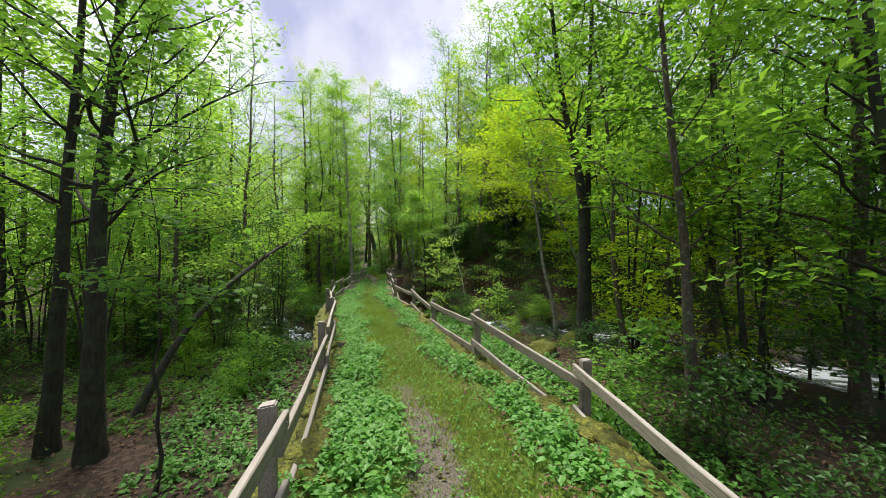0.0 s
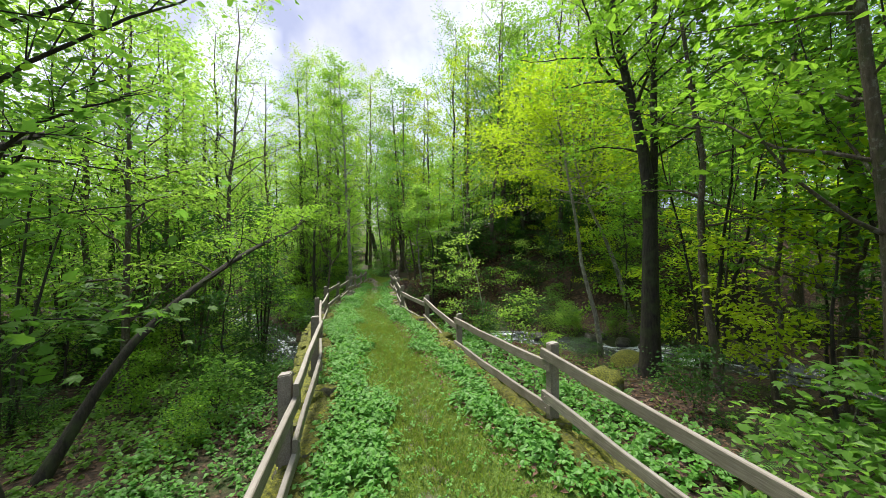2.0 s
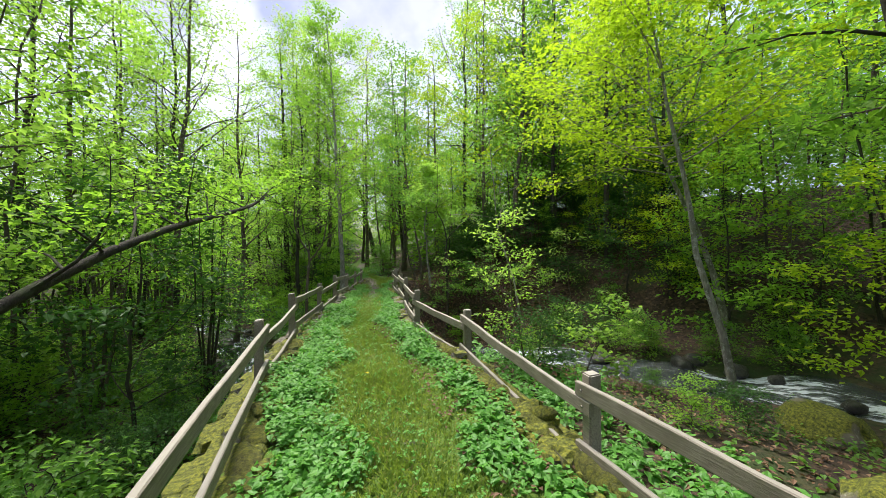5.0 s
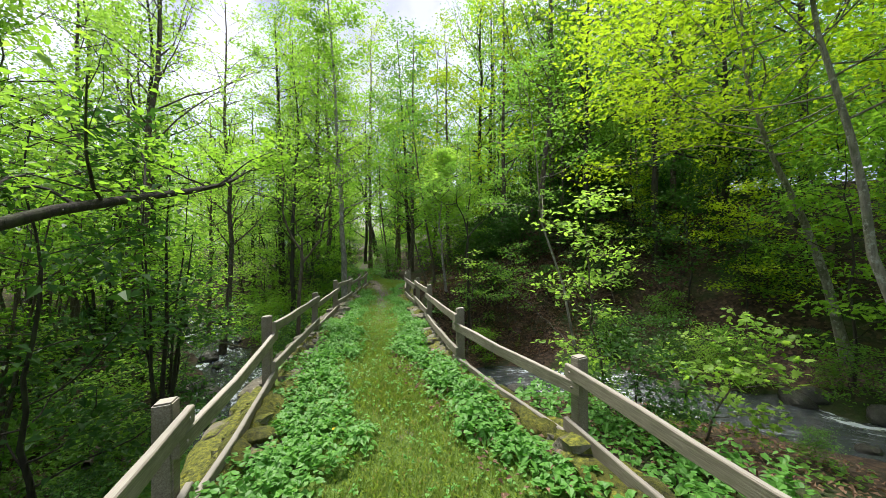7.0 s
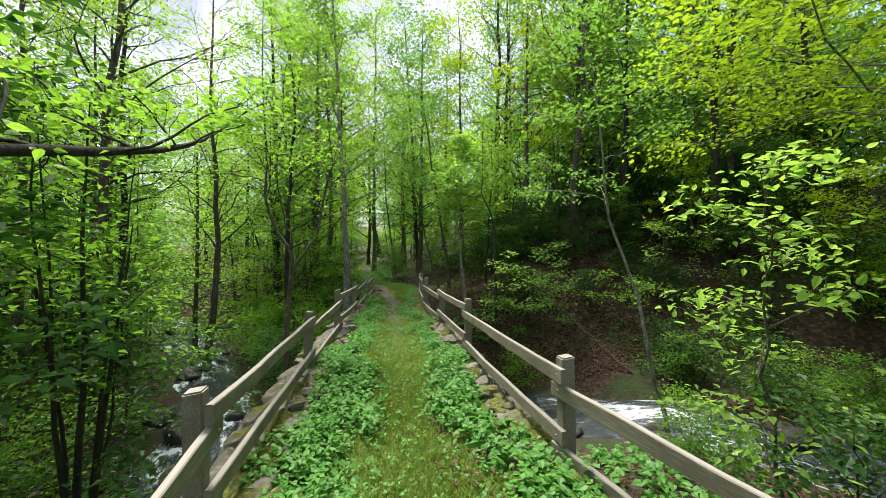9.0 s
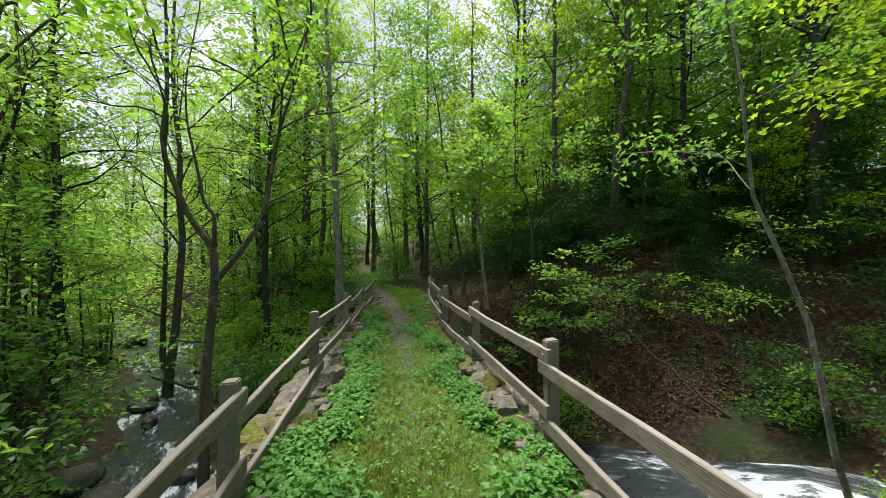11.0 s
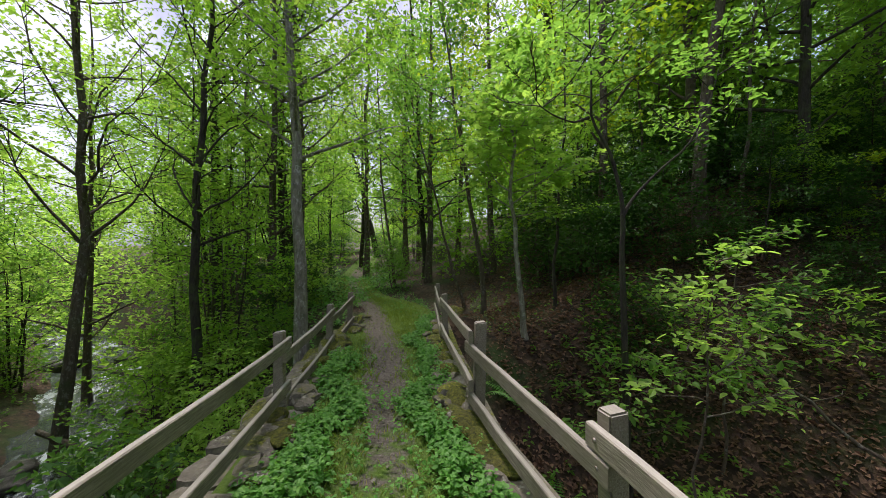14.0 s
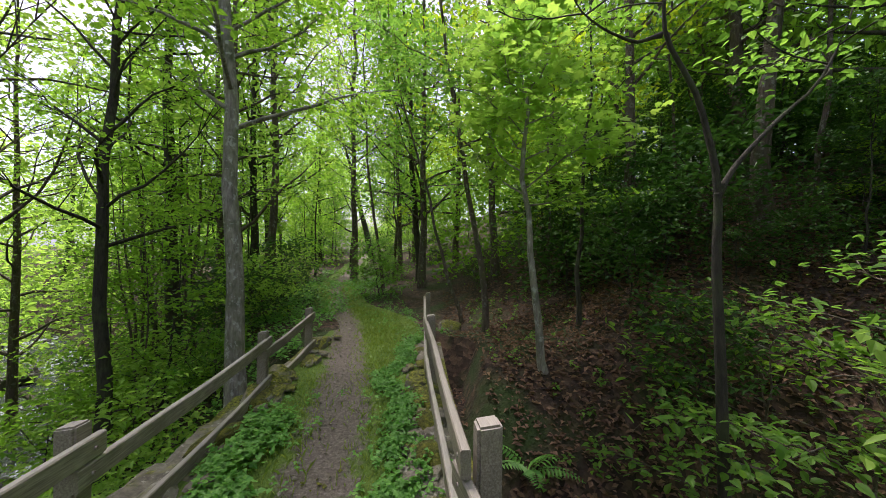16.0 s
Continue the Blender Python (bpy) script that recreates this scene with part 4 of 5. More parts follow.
for x, y, s in ((-8.6, 27.4, 1.05), (-9.9, 31.2, 1.1), (-4.0, 31.6, 1.1), (-1.6, 29.2, 0.95), (-11.8, 36.5, 1.15), (-5.6, 38.5, 1.15), (-12.6, 46, 1.15), (-6.6, 46.5, 1.15), (-14.2, 27.5, 0.9), (-2.6, 35, 1.1), (1.0, 26.5, 1.0), (4.2, 24.0, 0.95), (7.6, 20.8, 0.9), (-10.6, 15.2, 0.8), (-8.9, 41, 1.1), (-8.6, 11.4, 0.78), (-13, 19.5, 0.9), (-15.2, 24.2, 1.0), (-14, 22.4, 0.9), (-16.5, 14, 1.0)):
    # left trees get pale crowns: the brighter light there is put into leaf colour
    t = copy_thing(PROTOS["tall"][4 if x < -8.5 and y < 28 else int(pr.integers(4))], pose(x, y, float(height(x, y)), 0, 0, pr.uniform(0, 360)))
    t.scale = (s * 0.9, s * 0.9, s)
    stood.append((x, y, "tall"))
plant("tall", 5, (2, 13), (24, 33), 3.0, 2.6, (0.7, 0.9), 1)
# open crowns against the sky, and the taller wood on the hill
for kind, x, y, s in (("airy", -10.8, 19.4, 1.0), ("airy", -13.4, 22.6, 1.05), ("airy", -12.4, 14.6, 0.9), ("airy", -15.6, 18.6, 1.05), ("airy", -18.0, 24.8, 1.1), ("airy", -12.4, 33.0, 1.15), ("airy", -9.0, 29.8, 1.05), ("airy", -7.2, 34.4, 1.1), ("airy", 2.6, 24.8, 1.05), ("airy", 5.8, 21.6, 1.0), ("airy", 9.6, 20.2, 1.05), ("tall", 5.4, 28.0, 1.1), ("airy", 9.0, 24.6, 1.05), ("airy", 0.2, 29.0, 1.05), ("tall", 3.4, 26.2, 1.05), ("airy", 7.2, 22.8, 0.95), ("airy", -8.3, 23.6, 0.8), ("airy", -11.6, 24.2, 1.0), ("airy", 10.4, 13.4, 0.95), ("tall", 1.2, 32.5, 1.15)):
    t = copy_thing(PROTOS[kind][int(pr.integers(3))], pose(x, y, float(height(x, y)), 0, 0, pr.uniform(0, 360)))
    t.scale = (s, s, s)
    stood.append((x, y, kind))
for kind, which, x, y, s in (("tall", 1, 7.4, 6.4, 0.9), ("tall", 1, 10.6, 9.4, 1.0), ("tall", 1, 8.6, 3.6, 1.0), ("tall", 1, 6.2, 8.4, 0.9), ("under", 2, 8.8, 8.6, 0.9), ("under", 2, 6.0, 6.6, 0.7), ("under", 2, 6.9, 4.9, 0.9), ("under", 0, 10.4, 7.4, 1.0), ("under", 2, 11.2, 10.6, 1.0), ("under", 0, 7.2, 17.6, 0.75), ("under", 0, 8.6, 15.6, 0.8), ("bush", 0, 4.6, 16.5, 0.7), ("bush", 0, 5.6, 15.4, 0.6), ("bush", 2, 3.6, 17.9, 0.8), ("bush", 0, 2.9, 19.3, 0.7), ("bush", 1, 1.3, 16.3, 0.5), ("bush", 0, 6.9, 14.6, 0.6), ("bush", 1, -0.55, 20.2, 0.55)):
    t = copy_thing(PROTOS[kind][which], pose(x, y, float(height(x, y)), 0, 0, pr.uniform(0, 360)))
    t.scale = (s, s, s)
plant("bush", 11, (-0.8, 4.5), (23.8, 27.5), 0.8, 0.7, (0.8, 1.3), 2)
plant("slim", 16, (-22, -8), (9, 34), 1.4, 1.0, (0.6, 1.1))
plant("slim", 16, (0, 14), (22.5, 36), 0.8, 0.9, (0.5, 0.95))
plant("under", 16, (0.5, 11), (22.5, 29), 1.6, 1.1, (0.3, 0.55), 2)
plant("bush", 30, (-0.5, 11), (21.4, 29), 0.8, 0.8, (0.5, 1.0), 2)
plant("bush", 26, (-20, -8.4), (8, 32), 0.8, 1.0, (0.6, 1.2))
plant("clump", 24, (-20, -6.6), (3, 36), 2.0, 1.6, (0.7, 1.15))
plant("clump", 8, (5, 14), (3, 15), 2.0, 2.0, (0.7, 1.0))
plant("clump", 10, (-1, 14), (25, 38), 2.2, 2.0, (0.6, 0.9))
for kind, which, x, y, s in (("under", 3, 5.2, 7.6, 0.95), ("under", 3, 6.8, 9.4, 1.0), ("under", 3, 6.4, 12.2, 0.9), ("under", 1, 8.0, 7.0, 1.0), ("bush", 3, -7.2, 23.0, 0.9), ("bush", 3, -6.5, 21.6, 0.8), ("bush", 3, -8.4, 25.0, 1.0), ("bush", 3, -7.4, 26.6, 0.9), ("under", 3, 5.4, 22.4, 0.7), ("under", 3, 7.2, 20.6, 0.85), ("under", 1, 3.7, 23.4, 0.5), ("under", 3, 9.0, 18.6, 0.9), ("under", 3, 6.3, 18.4, 0.7)):
    t = copy_thing(PROTOS[kind][which], pose(x, y, float(height(x, y)), 0, 0, pr.uniform(0, 360)))
    t.scale = (s, s, s)
plant("under", 20, (-22, -5.5), (0, 34), 1.8, 1.8, (0.6, 1.1))
plant("under", 14, (-18, -4), (27, 50), 1.2, 2.0, (0.7, 1.1))
plant("under", 14, (-1, 16), (25, 46), 1.8, 2.0, (0.6, 1.0))
plant("under", 12, (5, 18), (5, 24), 1.8, 2.0, (0.6, 1.0))
plant("under", 16, (1.5, 13), (23, 31), 1.8, 1.5, (0.4, 0.75), 2)
plant("bush", 8, (-9, -5), (7, 15), 1.5, 0.9, (0.4, 0.7))
plant("bush", 5, (-13, -9), (12, 18), 0.9, 0.8, (0.6, 1.0), 3)
plant("bush", 5, (1.6, 4.6), (16.2, 18.4), 0.7, 0.6, (0.35, 0.55), 3)
plant("bush", 16, (-14, -4), (0, 14), 1.5, 1.1, (0.5, 0.9))
plant("bush", 18, (-14, -5), (16, 36), 0.8, 1.2, (0.6, 1.1))
plant("bush", 9, (2.0, 8.5), (11.0, 17.0), 1.0, 0.8, (0.22, 0.4))
plant("bush", 16, (0.5, 12), (2, 20), 0.8, 1.1, (0.4, 0.8))
plant("bush", 20, (-4, 12), (23, 40), 0.6, 1.4, (0.4, 0.8))
for kind in PROTOS:
    for p in PROTOS[kind]:
        for o in list(p.children_recursive) + [p]:
            bpy.data.objects.remove(o)


def leaf_cloud(name, count, box, size, mat, label, seed, floor=0.5, ceiling=15, keep=None, lumps=60):
    """Distant foliage: leaf sprays gathered in uneven lumps over the ground."""
    r = np.random.default_rng(seed)
    lx, ly = r.uniform(box[0], box[1], lumps), r.uniform(box[2], box[3], lumps)
    lz = r.uniform(0.05, 1.0, lumps)
    k = r.integers(0, lumps, count)
    rad = r.uniform(1.2, 3.0, lumps)[k]
    d = r.normal(0, 0.55, (count, 3))
    x, y = lx[k] + d[:, 0] * rad, ly[k] + d[:, 1] * rad
    g = height(x, y)
    z = g + floor + lz[k] * (ceiling - floor) + d[:, 2] * rad * 0.8
    ok = z > g + 0.1
    if keep is not None:
        ok &= keep(x, y)
    c = np.column_stack([x, y, z])[ok]
    n = len(c)
    v, f = leaf_quads(c, r.normal(0, 1, (n, 3)) * np.array([1, 1, 0.4]), np.array([0, 0, 1.0]) + r.normal(0, 0.5, (n, 3)), size * r.uniform(0.5, 1.3, n), 0.75)
    return tagged(new(name, mesh_of(name, v, f, mat)), label, "foliage", kind="stuff")


off_way = lambda x, y: (np.abs(x - np.interp(y, BEYOND[:, 1], BEYOND[:, 0])) > 2.2) | (y > 64)
# LEAF_PALE in these clouds puts hazy daylight on distant leaves into their colour
leaf_cloud("undergrowth", 34000, (-38, -14.5, 6, 62), 0.24, LEAF_PALE, "dense young woodland undergrowth beyond the stream", 5, floor=0.2, ceiling=5.5, lumps=330)
leaf_cloud("undergrowth", 20000, (0, 28, 30, 50), 0.24, LEAF_MID, "leafy undergrowth along the top of the slope", 6, floor=0.6, ceiling=9, lumps=170, keep=lambda x, y: off_way(x, y))
leaf_cloud("undergrowth", 14000, (-5, 10, 28, 44), 0.2, LEAF_FRESH, "leafy undergrowth beside the far path", 10, floor=0.1, ceiling=3.5, lumps=120, keep=lambda x, y: off_way(x, y) & (line_dist(TOE, x, y)[0] < -0.8))
leaf_cloud("undergrowth", 24000, (4, 23, 16, 33), 0.2, LEAF_MID, "leafy undergrowth on the brow of the hill", 8, floor=0.2, ceiling=4.5, lumps=170, keep=lambda x, y: line_dist(TOE, x, y)[0] < -5.8)
leaf_cloud("undergrowth", 9000, (-24, 0, 61, 69), 0.26, LEAF_FRESH, "low leafy undergrowth where the far path bends away", 11, floor=0.1, ceiling=4, lumps=70)
leaf_cloud("far_woods", 20000, (-30, 6, 62, 74), 0.3, LEAF_PALE, "woodland foliage closing the view along the path", 9, floor=0.2, ceiling=13, lumps=130)
leaf_cloud("undergrowth", 9000, (-14, -2, 46, 62), 0.24, LEAF_FRESH, "leafy undergrowth closing the far path", 7, floor=1.5, ceiling=11, lumps=70, keep=lambda x, y: off_way(x, y) | (height(x, y) > 99))
leaf_cloud("far_woods", 46000, (-60, -22, -5, 75), 0.36, LEAF_PALE, "dense distant woodland foliage in fresh green", 1, ceiling=10, lumps=260)
leaf_cloud("far_woods", 40000, (-35, 30, 55, 85), 0.38, LEAF_PALE, "dense distant woodland foliage beyond the path", 2, ceiling=17, keep=off_way, lumps=230)
leaf_cloud("far_woods", 30000, (16, 50, -10, 60), 0.40, LEAF_MID, "dense distant woodland foliage on the hill", 3, ceiling=14, lumps=230)
leaf_cloud("far_woods", 9000, (-25, 25, -40, -9), 0.40, LEAF_MID, "dense woodland foliage behind the start", 4, ceiling=13, lumps=120)

# ---- verge plants, grass, litter ----


def heart_leaves(c, al, nn, size):
    """Broad toothless leaves of four quads, for the herbs of the verge."""
    al = al / (np.linalg.norm(al, axis=1)[:, None] + 1e-9)
    ac = np.cross(nn, al)
    ac /= np.linalg.norm(ac, axis=1)[:, None] + 1e-9
    up = np.cross(al, ac)
    prof = [(0, -0.42, 0), (0.30, -0.46, 0.05), (0.42, -0.1, 0.07), (0.2, 0.28, 0.03), (0, 0.6, -0.08), (-0.2, 0.28, 0.03), (-0.42, -0.1, 0.07), (-0.30, -0.46, 0.05)]
    s = size[:, None]
    v = np.stack([c + s * (p[0] * ac + p[1] * al + p[2] * up) for p in prof], 1)
    q = np.array([(0, 1, 2, 3), (0, 3, 4, 5), (0, 5, 6, 7)])
    f = (np.arange(len(c))[:, None, None] * 8 + q[None]).reshape(-1, 4)
    return v.reshape(-1, 3), f


def herbs(name, count, place, size, tall, label, seed, mat=None, whorls=9):
    """Leafy plants: whorls of leaves up a short stem."""
    r = np.random.default_rng(seed)
    px, py = place(r, count)
    count = len(px)
    pz = np.where((px > edge_left(py) - 0.3) & (px < edge_right(py) + 0.3) & (py < 24.4), level(py) + 0.03, height(px, py))
    lump = 0.6 + 0.55 * np.clip(wobble(px * 2.0, py * 2.0) + 0.4, -0.3, 1.2)
    th = tall * r.uniform(0.5, 1.25, count) * lump
    cs, als, nns, ss = [], [], [], []
    for k in range(whorls):
        u = (k + 1) / whorls
        az = r.uniform(0, 6.28, count)
        spread_ = size * (1.25 - 0.8 * u) * r.uniform(0.5, 1.2, count)
        al = np.column_stack([np.cos(az), np.sin(az), r.normal(-0.15, 0.3, count)])
        cs.append(np.column_stack([px + np.cos(az) * spread_, py + np.sin(az) * spread_, pz + th * u]))
        als.append(al)
        nns.append(np.array([0, 0, 1.0]) + r.normal(0, 0.28, (count, 3)))
        ss.append(size * (1.1 - 0.45 * u) * r.uniform(0.7, 1.2, count))
    v, f = heart_leaves(np.concatenate(cs), np.concatenate(als), np.concatenate(nns), np.concatenate(ss))
    return tagged(new(name, mesh_of(name, v, f, mat or LEAF_HERB)), label, "plants", kind="stuff")


def along_edge(edge, inner, outer, y0, y1, sign):
    def place(r, n):
        y = r.uniform(y0, y1, n)
        d = inner + (outer - inner) * r.beta(1.3, 1.7, n)
        d = d + 0.12 * np.sin(y * 2.3) + 0.08 * np.sin(y * 5.1)
        return edge(y) + sign * d, y
    return place


herbs("verge_plants", 2900, along_edge(edge_left, 0.15, 0.88, -5, 15.5, 1), 0.066, 0.16, "dense green nettle-like leafy plants along the path", 5, None, 7)
herbs("verge_plants", 1600, along_edge(edge_right, 0.2, 0.72, -5, 15.5, -1), 0.072, 0.16, "dense green leafy plants beside the mossy stones", 6, None, 7)
herbs("verge_plants", 1000, along_edge(edge_left, 0.3, 0.66, 15, 21.5, 1), 0.055, 0.13, "dense leafy plants along the narrow path", 16)
herbs("verge_plants", 1200, along_edge(edge_right, 0.26, 0.55, 15, 24.5, -1), 0.05, 0.11, "low bright ground ivy beside the path", 7)
herbs("bank_plants", 900, along_edge(edge_right, -2.6, -0.35, 2, 16, -1), 0.10, 0.35, "leafy green plants on the bank beyond the fence", 8)
herbs("bank_plants", 700, along_edge(edge_right, -6.5, -0.5, -1, 13, -1), 0.075, 0.22, "small green plants among dead leaves on the bank", 19, LEAF_MID, 6)
herbs("bank_plants", 900, along_edge(edge_left, -3.2, -0.5, -2, 15, 1), 0.10, 0.4, "leafy green plants below the causeway", 9)
herbs("bank_plants", 700, lambda r, n: (r.uniform(-9, -5.6, n), r.uniform(23.5, 34, n)), 0.09, 0.3, "leafy plants along the path's lower edge", 10)
herbs("bank_plants", 1100, lambda r, n: (r.uniform(-10, -4.8, n), r.uniform(7, 17, n)), 0.1, 0.26, "broad leafy plants covering the low bank", 11, LEAF_MID)


def off_stream(r, n):
    x, y = r.uniform(-20, -7.4, n), r.uniform(9, 32, n)
    dry = np.abs(line_dist(STREAM, x, y)[0]) > 1.35
    return x[dry], y[dry]


herbs("bank_plants", 2600, off_stream, 0.1, 0.32, "leafy plants and young shoots covering the stream banks", 18, LEAF_MID, 7)
herbs("verge_plants", 1300, lambda r, n: (lambda y: (np.interp(y, BEYOND[:, 1], BEYOND[:, 0]) + np.where(r.uniform(0, 1, n) < 0.5, r.uniform(0.55, 1.9, n), -r.uniform(0.6, 1.6, n)), y))(r.uniform(24.4, 40, n)), 0.06, 0.14, "low green plants along the far path", 17, None, 6)
herbs("path_weeds", 2600, lambda r, n: (lambda y: (edge_left(y) + (edge_right(y) - edge_left(y)) * r.uniform(0.22, 0.8, n), y))(r.uniform(-1, 19, n)), 0.03, 0.04, "tiny low weeds among the path grass", 13, None, 4)
herbs("verge_plants", 1500, along_edge(edge_left, 0.12, 0.98, -3, 22, 1), 0.042, 0.10, "small mixed weeds at the grass edge", 14, None, 5)
herbs("verge_plants", 1500, along_edge(edge_right, 0.12, 0.82, -3, 22, -1), 0.042, 0.10, "small mixed weeds beside the stones", 15, None, 5)
herbs("slope_plants", 420, lambda r, n: (r.uniform(-2.6, 5, n), r.uniform(20.5, 28, n)), 0.065, 0.18, "scattered green plants among dead leaves", 12, LEAF_MID)

# short grass of the path


def grass(name, count, y0, y1, seed, tall, label, sideways, mat=LEAF_GRASS):
    r = np.random.default_rng(seed)
    y = r.uniform(y0, y1, count)
    far, mid = smooth01(24.4, 29, y), np.interp(y, BEYOND[:, 1], BEYOND[:, 0])
    a, b = edge_left(np.minimum(y, 24.4)) * (1 - far) + (mid - 0.9) * far, edge_right(np.minimum(y, 24.4)) * (1 - far) + (mid + 0.9) * far
    u = np.clip(r.normal(0.5, sideways, count), 0.1, 0.9)
    x = a + (b - a) * u
    c0 = np.where(y > 17, np.interp(y, BEYOND[:, 1], BEYOND[:, 0]), (a + b) / 2 + 0.05)
    amount = np.interp(y, [-20, 3.6, 5.2, 13.5, 17, 19, 70], [0.9, 0.85, 0.1, 0.0, 0.6, 0.92, 0.97])
    side = np.where(y < 6, -0.24, 0.0)
    ok = r.uniform(0, 1, count) > amount * np.exp(-((x - c0 - side) / np.where(y < 18, 0.24, 0.36)) ** 2) * 1.05
    x, y = x[ok], y[ok]
    n = len(x)
    z = level(y) + 0.0
    az = r.uniform(0, 6.28, n)
    h = tall * r.uniform(0.4, 1.3, n) * (0.8 + 0.4 * wobble(x * 3, y * 3))
    w = 0.0035 * r.uniform(0.7, 1.5, n)
    lean_ = h * r.uniform(0.2, 1.1, n)
    dx, dy = np.cos(az), np.sin(az)
    base = np.column_stack([x, y, z])
    sidev = np.column_stack([-dy, dx, np.zeros(n)]) * w[:, None]
    m_ = base + np.column_stack([dx * lean_ * 0.35, dy * lean_ * 0.35, h * 0.65])
    tip = base + np.column_stack([dx * lean_, dy * lean_, h])
    v = np.stack([base - sidev, base + sidev, m_ + sidev * 0.9, tip], 1).reshape(-1, 3)
    f = np.arange(n * 4).reshape(-1, 4)
    return tagged(new(name, mesh_of(name, v, f, mat)), label, "grass", kind="stuff")


grass("grass", 70000, -1, 16, 22, 0.055, "short trodden green grass on the path", 0.17)
grass("dry_grass", 16000, -1, 20, 24, 0.035, "dry straw-coloured blades in the trodden grass", 0.14, STRAW)
grass("grass", 36000, 16, 34, 23, 0.06, "short grass beside the worn track", 0.25)


def litter(name, count, place, label, seed, size=0.075):
    r = np.random.default_rng(seed)
    x, y = place(r, count)
    on = (x > edge_left(y)) & (x < edge_right(y)) & (y < 24.4)
    z = np.where(on, level(y) + 0.03, height(x, y)) + 0.015 + r.uniform(0, 0.03, count)
    c = np.column_stack([x, y, z])
    v, f = leaf_quads(c, r.normal(0, 1, (count, 3)) * np.array([1, 1, 0.25]), np.array([0, 0, 1.0]) + r.normal(0, 0.3, (count, 3)), size * r.uniform(0.5, 1.3, count), 0.6)
    return tagged(new(name, mesh_of(name, v, f, LEAF_DEAD)), label, "leaf litter", kind="stuff")


litter("leaf_litter", 9000, lambda r, n: (r.uniform(-3.2, 5, n), r.uniform(19.8, 30, n)), "brown dead beech leaves strewn on the slope", 31)
litter("leaf_litter", 9000, lambda r, n: (r.uniform(-2.4, 3.0, n), r.uniform(20.0, 25.5, n)), "thick brown beech leaf litter at the foot of the slope", 35, 0.085)
litter("leaf_litter", 7000, lambda r, n: (lambda y: (edge_right(y) + r.uniform(0.2, 5, n), y))(r.uniform(0, 16, n)), "brown dead leaves on the bank beyond the fence", 32)
litter("leaf_litter", 1700, lambda r, n: (lambda y: (edge_right(y) - r.uniform(0.15, 0.9, n), y))(r.uniform(-1, 14, n)), "dry brown leaves along the path edge", 33, 0.05)
litter("leaf_litter", 4000, lambda r, n: (lambda y: (edge_left(y) - r.uniform(0.3, 6, n), y))(r.uniform(-2, 16, n)), "dark dead leaves below the causeway", 34)

# ---- stones ----


def stone_mesh(seed, flat=0.6):
    """A rough field stone, worn round at the edges."""
    r = np.random.default_rng(seed)
    bm = bmesh.new()
    bmesh.ops.create_cube(bm, size=1.0)
    bmesh.ops.subdivide_edges(bm, edges=bm.edges, cuts=2, use_grid_fill=True)
    ph = Vector(r.uniform(0, 50, 3))
    cut = [Vector(r.normal(0, 1, 3)).normalized() for _ in range(5)]
    for v in bm.verts:
        p = v.co.normalized()
        v.co = v.co * 0.5 + p * 0.34
        for n in cut:
            d = v.co.dot(n) - 0.40
            if d > 0:
                v.co -= n * d * 0.85
        v.co *= 1 + 0.22 * noise.noise(v.co * 2.2 + ph)
        v.co += Vector(r.normal(0, 0.018, 3))
        v.co.z *= flat
    bmesh.ops.triangulate(bm, faces=bm.faces)
    return bm_mesh("stone", bm, STONE)


STONES = [stone_mesh(100 + k, 0.5 + 0.06 * (k % 5)) for k in range(12)]
sr = np.random.default_rng(50)


def kerb_stones(wall, edge, sign):
    """Coping stones of the causeway wall, laid in an uneven row under the rails, with moss on them."""
    def lay(name, me, yy, d, size, lift):
        o = part(name, me, wall)
        o.location = (float(edge(yy)) + sign * d, yy, float(level(yy)) + lift)
        head = math.atan2(-(float(edge(yy + 0.3)) - float(edge(yy - 0.3))), 0.6)
        o.rotation_euler = (sr.normal() * 0.12, sr.normal() * 0.12, head + sr.normal() * 0.25 + (math.pi if sr.uniform() < 0.5 else 0))
        o.scale = size
    y = -3.0
    while y < 24.4:
        w = sr.uniform(0.16, 0.42)
        if sr.uniform() < 0.6:
            lay("stone", STONES[int(sr.integers(12))], y + w / 2, 0.02 + sr.normal() * 0.02, (sr.uniform(0.17, 0.24), w * 1.1, sr.uniform(0.22, 0.36)), -0.02 + sr.normal() * 0.02)
            lay("stone", STONES[int(sr.integers(12))], y + w / 2 + sr.normal() * 0.06, 0.17 + sr.normal() * 0.03, (sr.uniform(0.15, 0.22), w * 1.05, sr.uniform(0.22, 0.34)), -0.02 + sr.normal() * 0.025)
        else:
            lay("stone", STONES[int(sr.integers(12))], y + w / 2, 0.09 + sr.normal() * 0.03, (sr.uniform(0.28, 0.37), w * 1.1, sr.uniform(0.22, 0.38)), -0.01 + sr.normal() * 0.025)
        for _ in range(2):
            k = sr.uniform(0.07, 0.15)
            lay("stone", STONES[int(sr.integers(12))], y + sr.uniform(0, w), sr.uniform(0.0, 0.34), (k, k * sr.uniform(0.8, 1.5), k), 0.05)
        y += w * 0.96
    y = -2.8
    while y < 24:
        mossy = 0.97 if y < 13 else (0.6 if y < 15 else (0.12 if y < 19 else 0.45))
        if sr.uniform() < mossy:
            lay("moss_cushion", CUSHIONS[int(sr.integers(4))], y, sr.uniform(0.02, 0.2), (sr.uniform(0.08, 0.16), sr.uniform(0.14, 0.34), sr.uniform(0.04, 0.08)), 0.055)
        y += sr.uniform(0.16, 0.34)


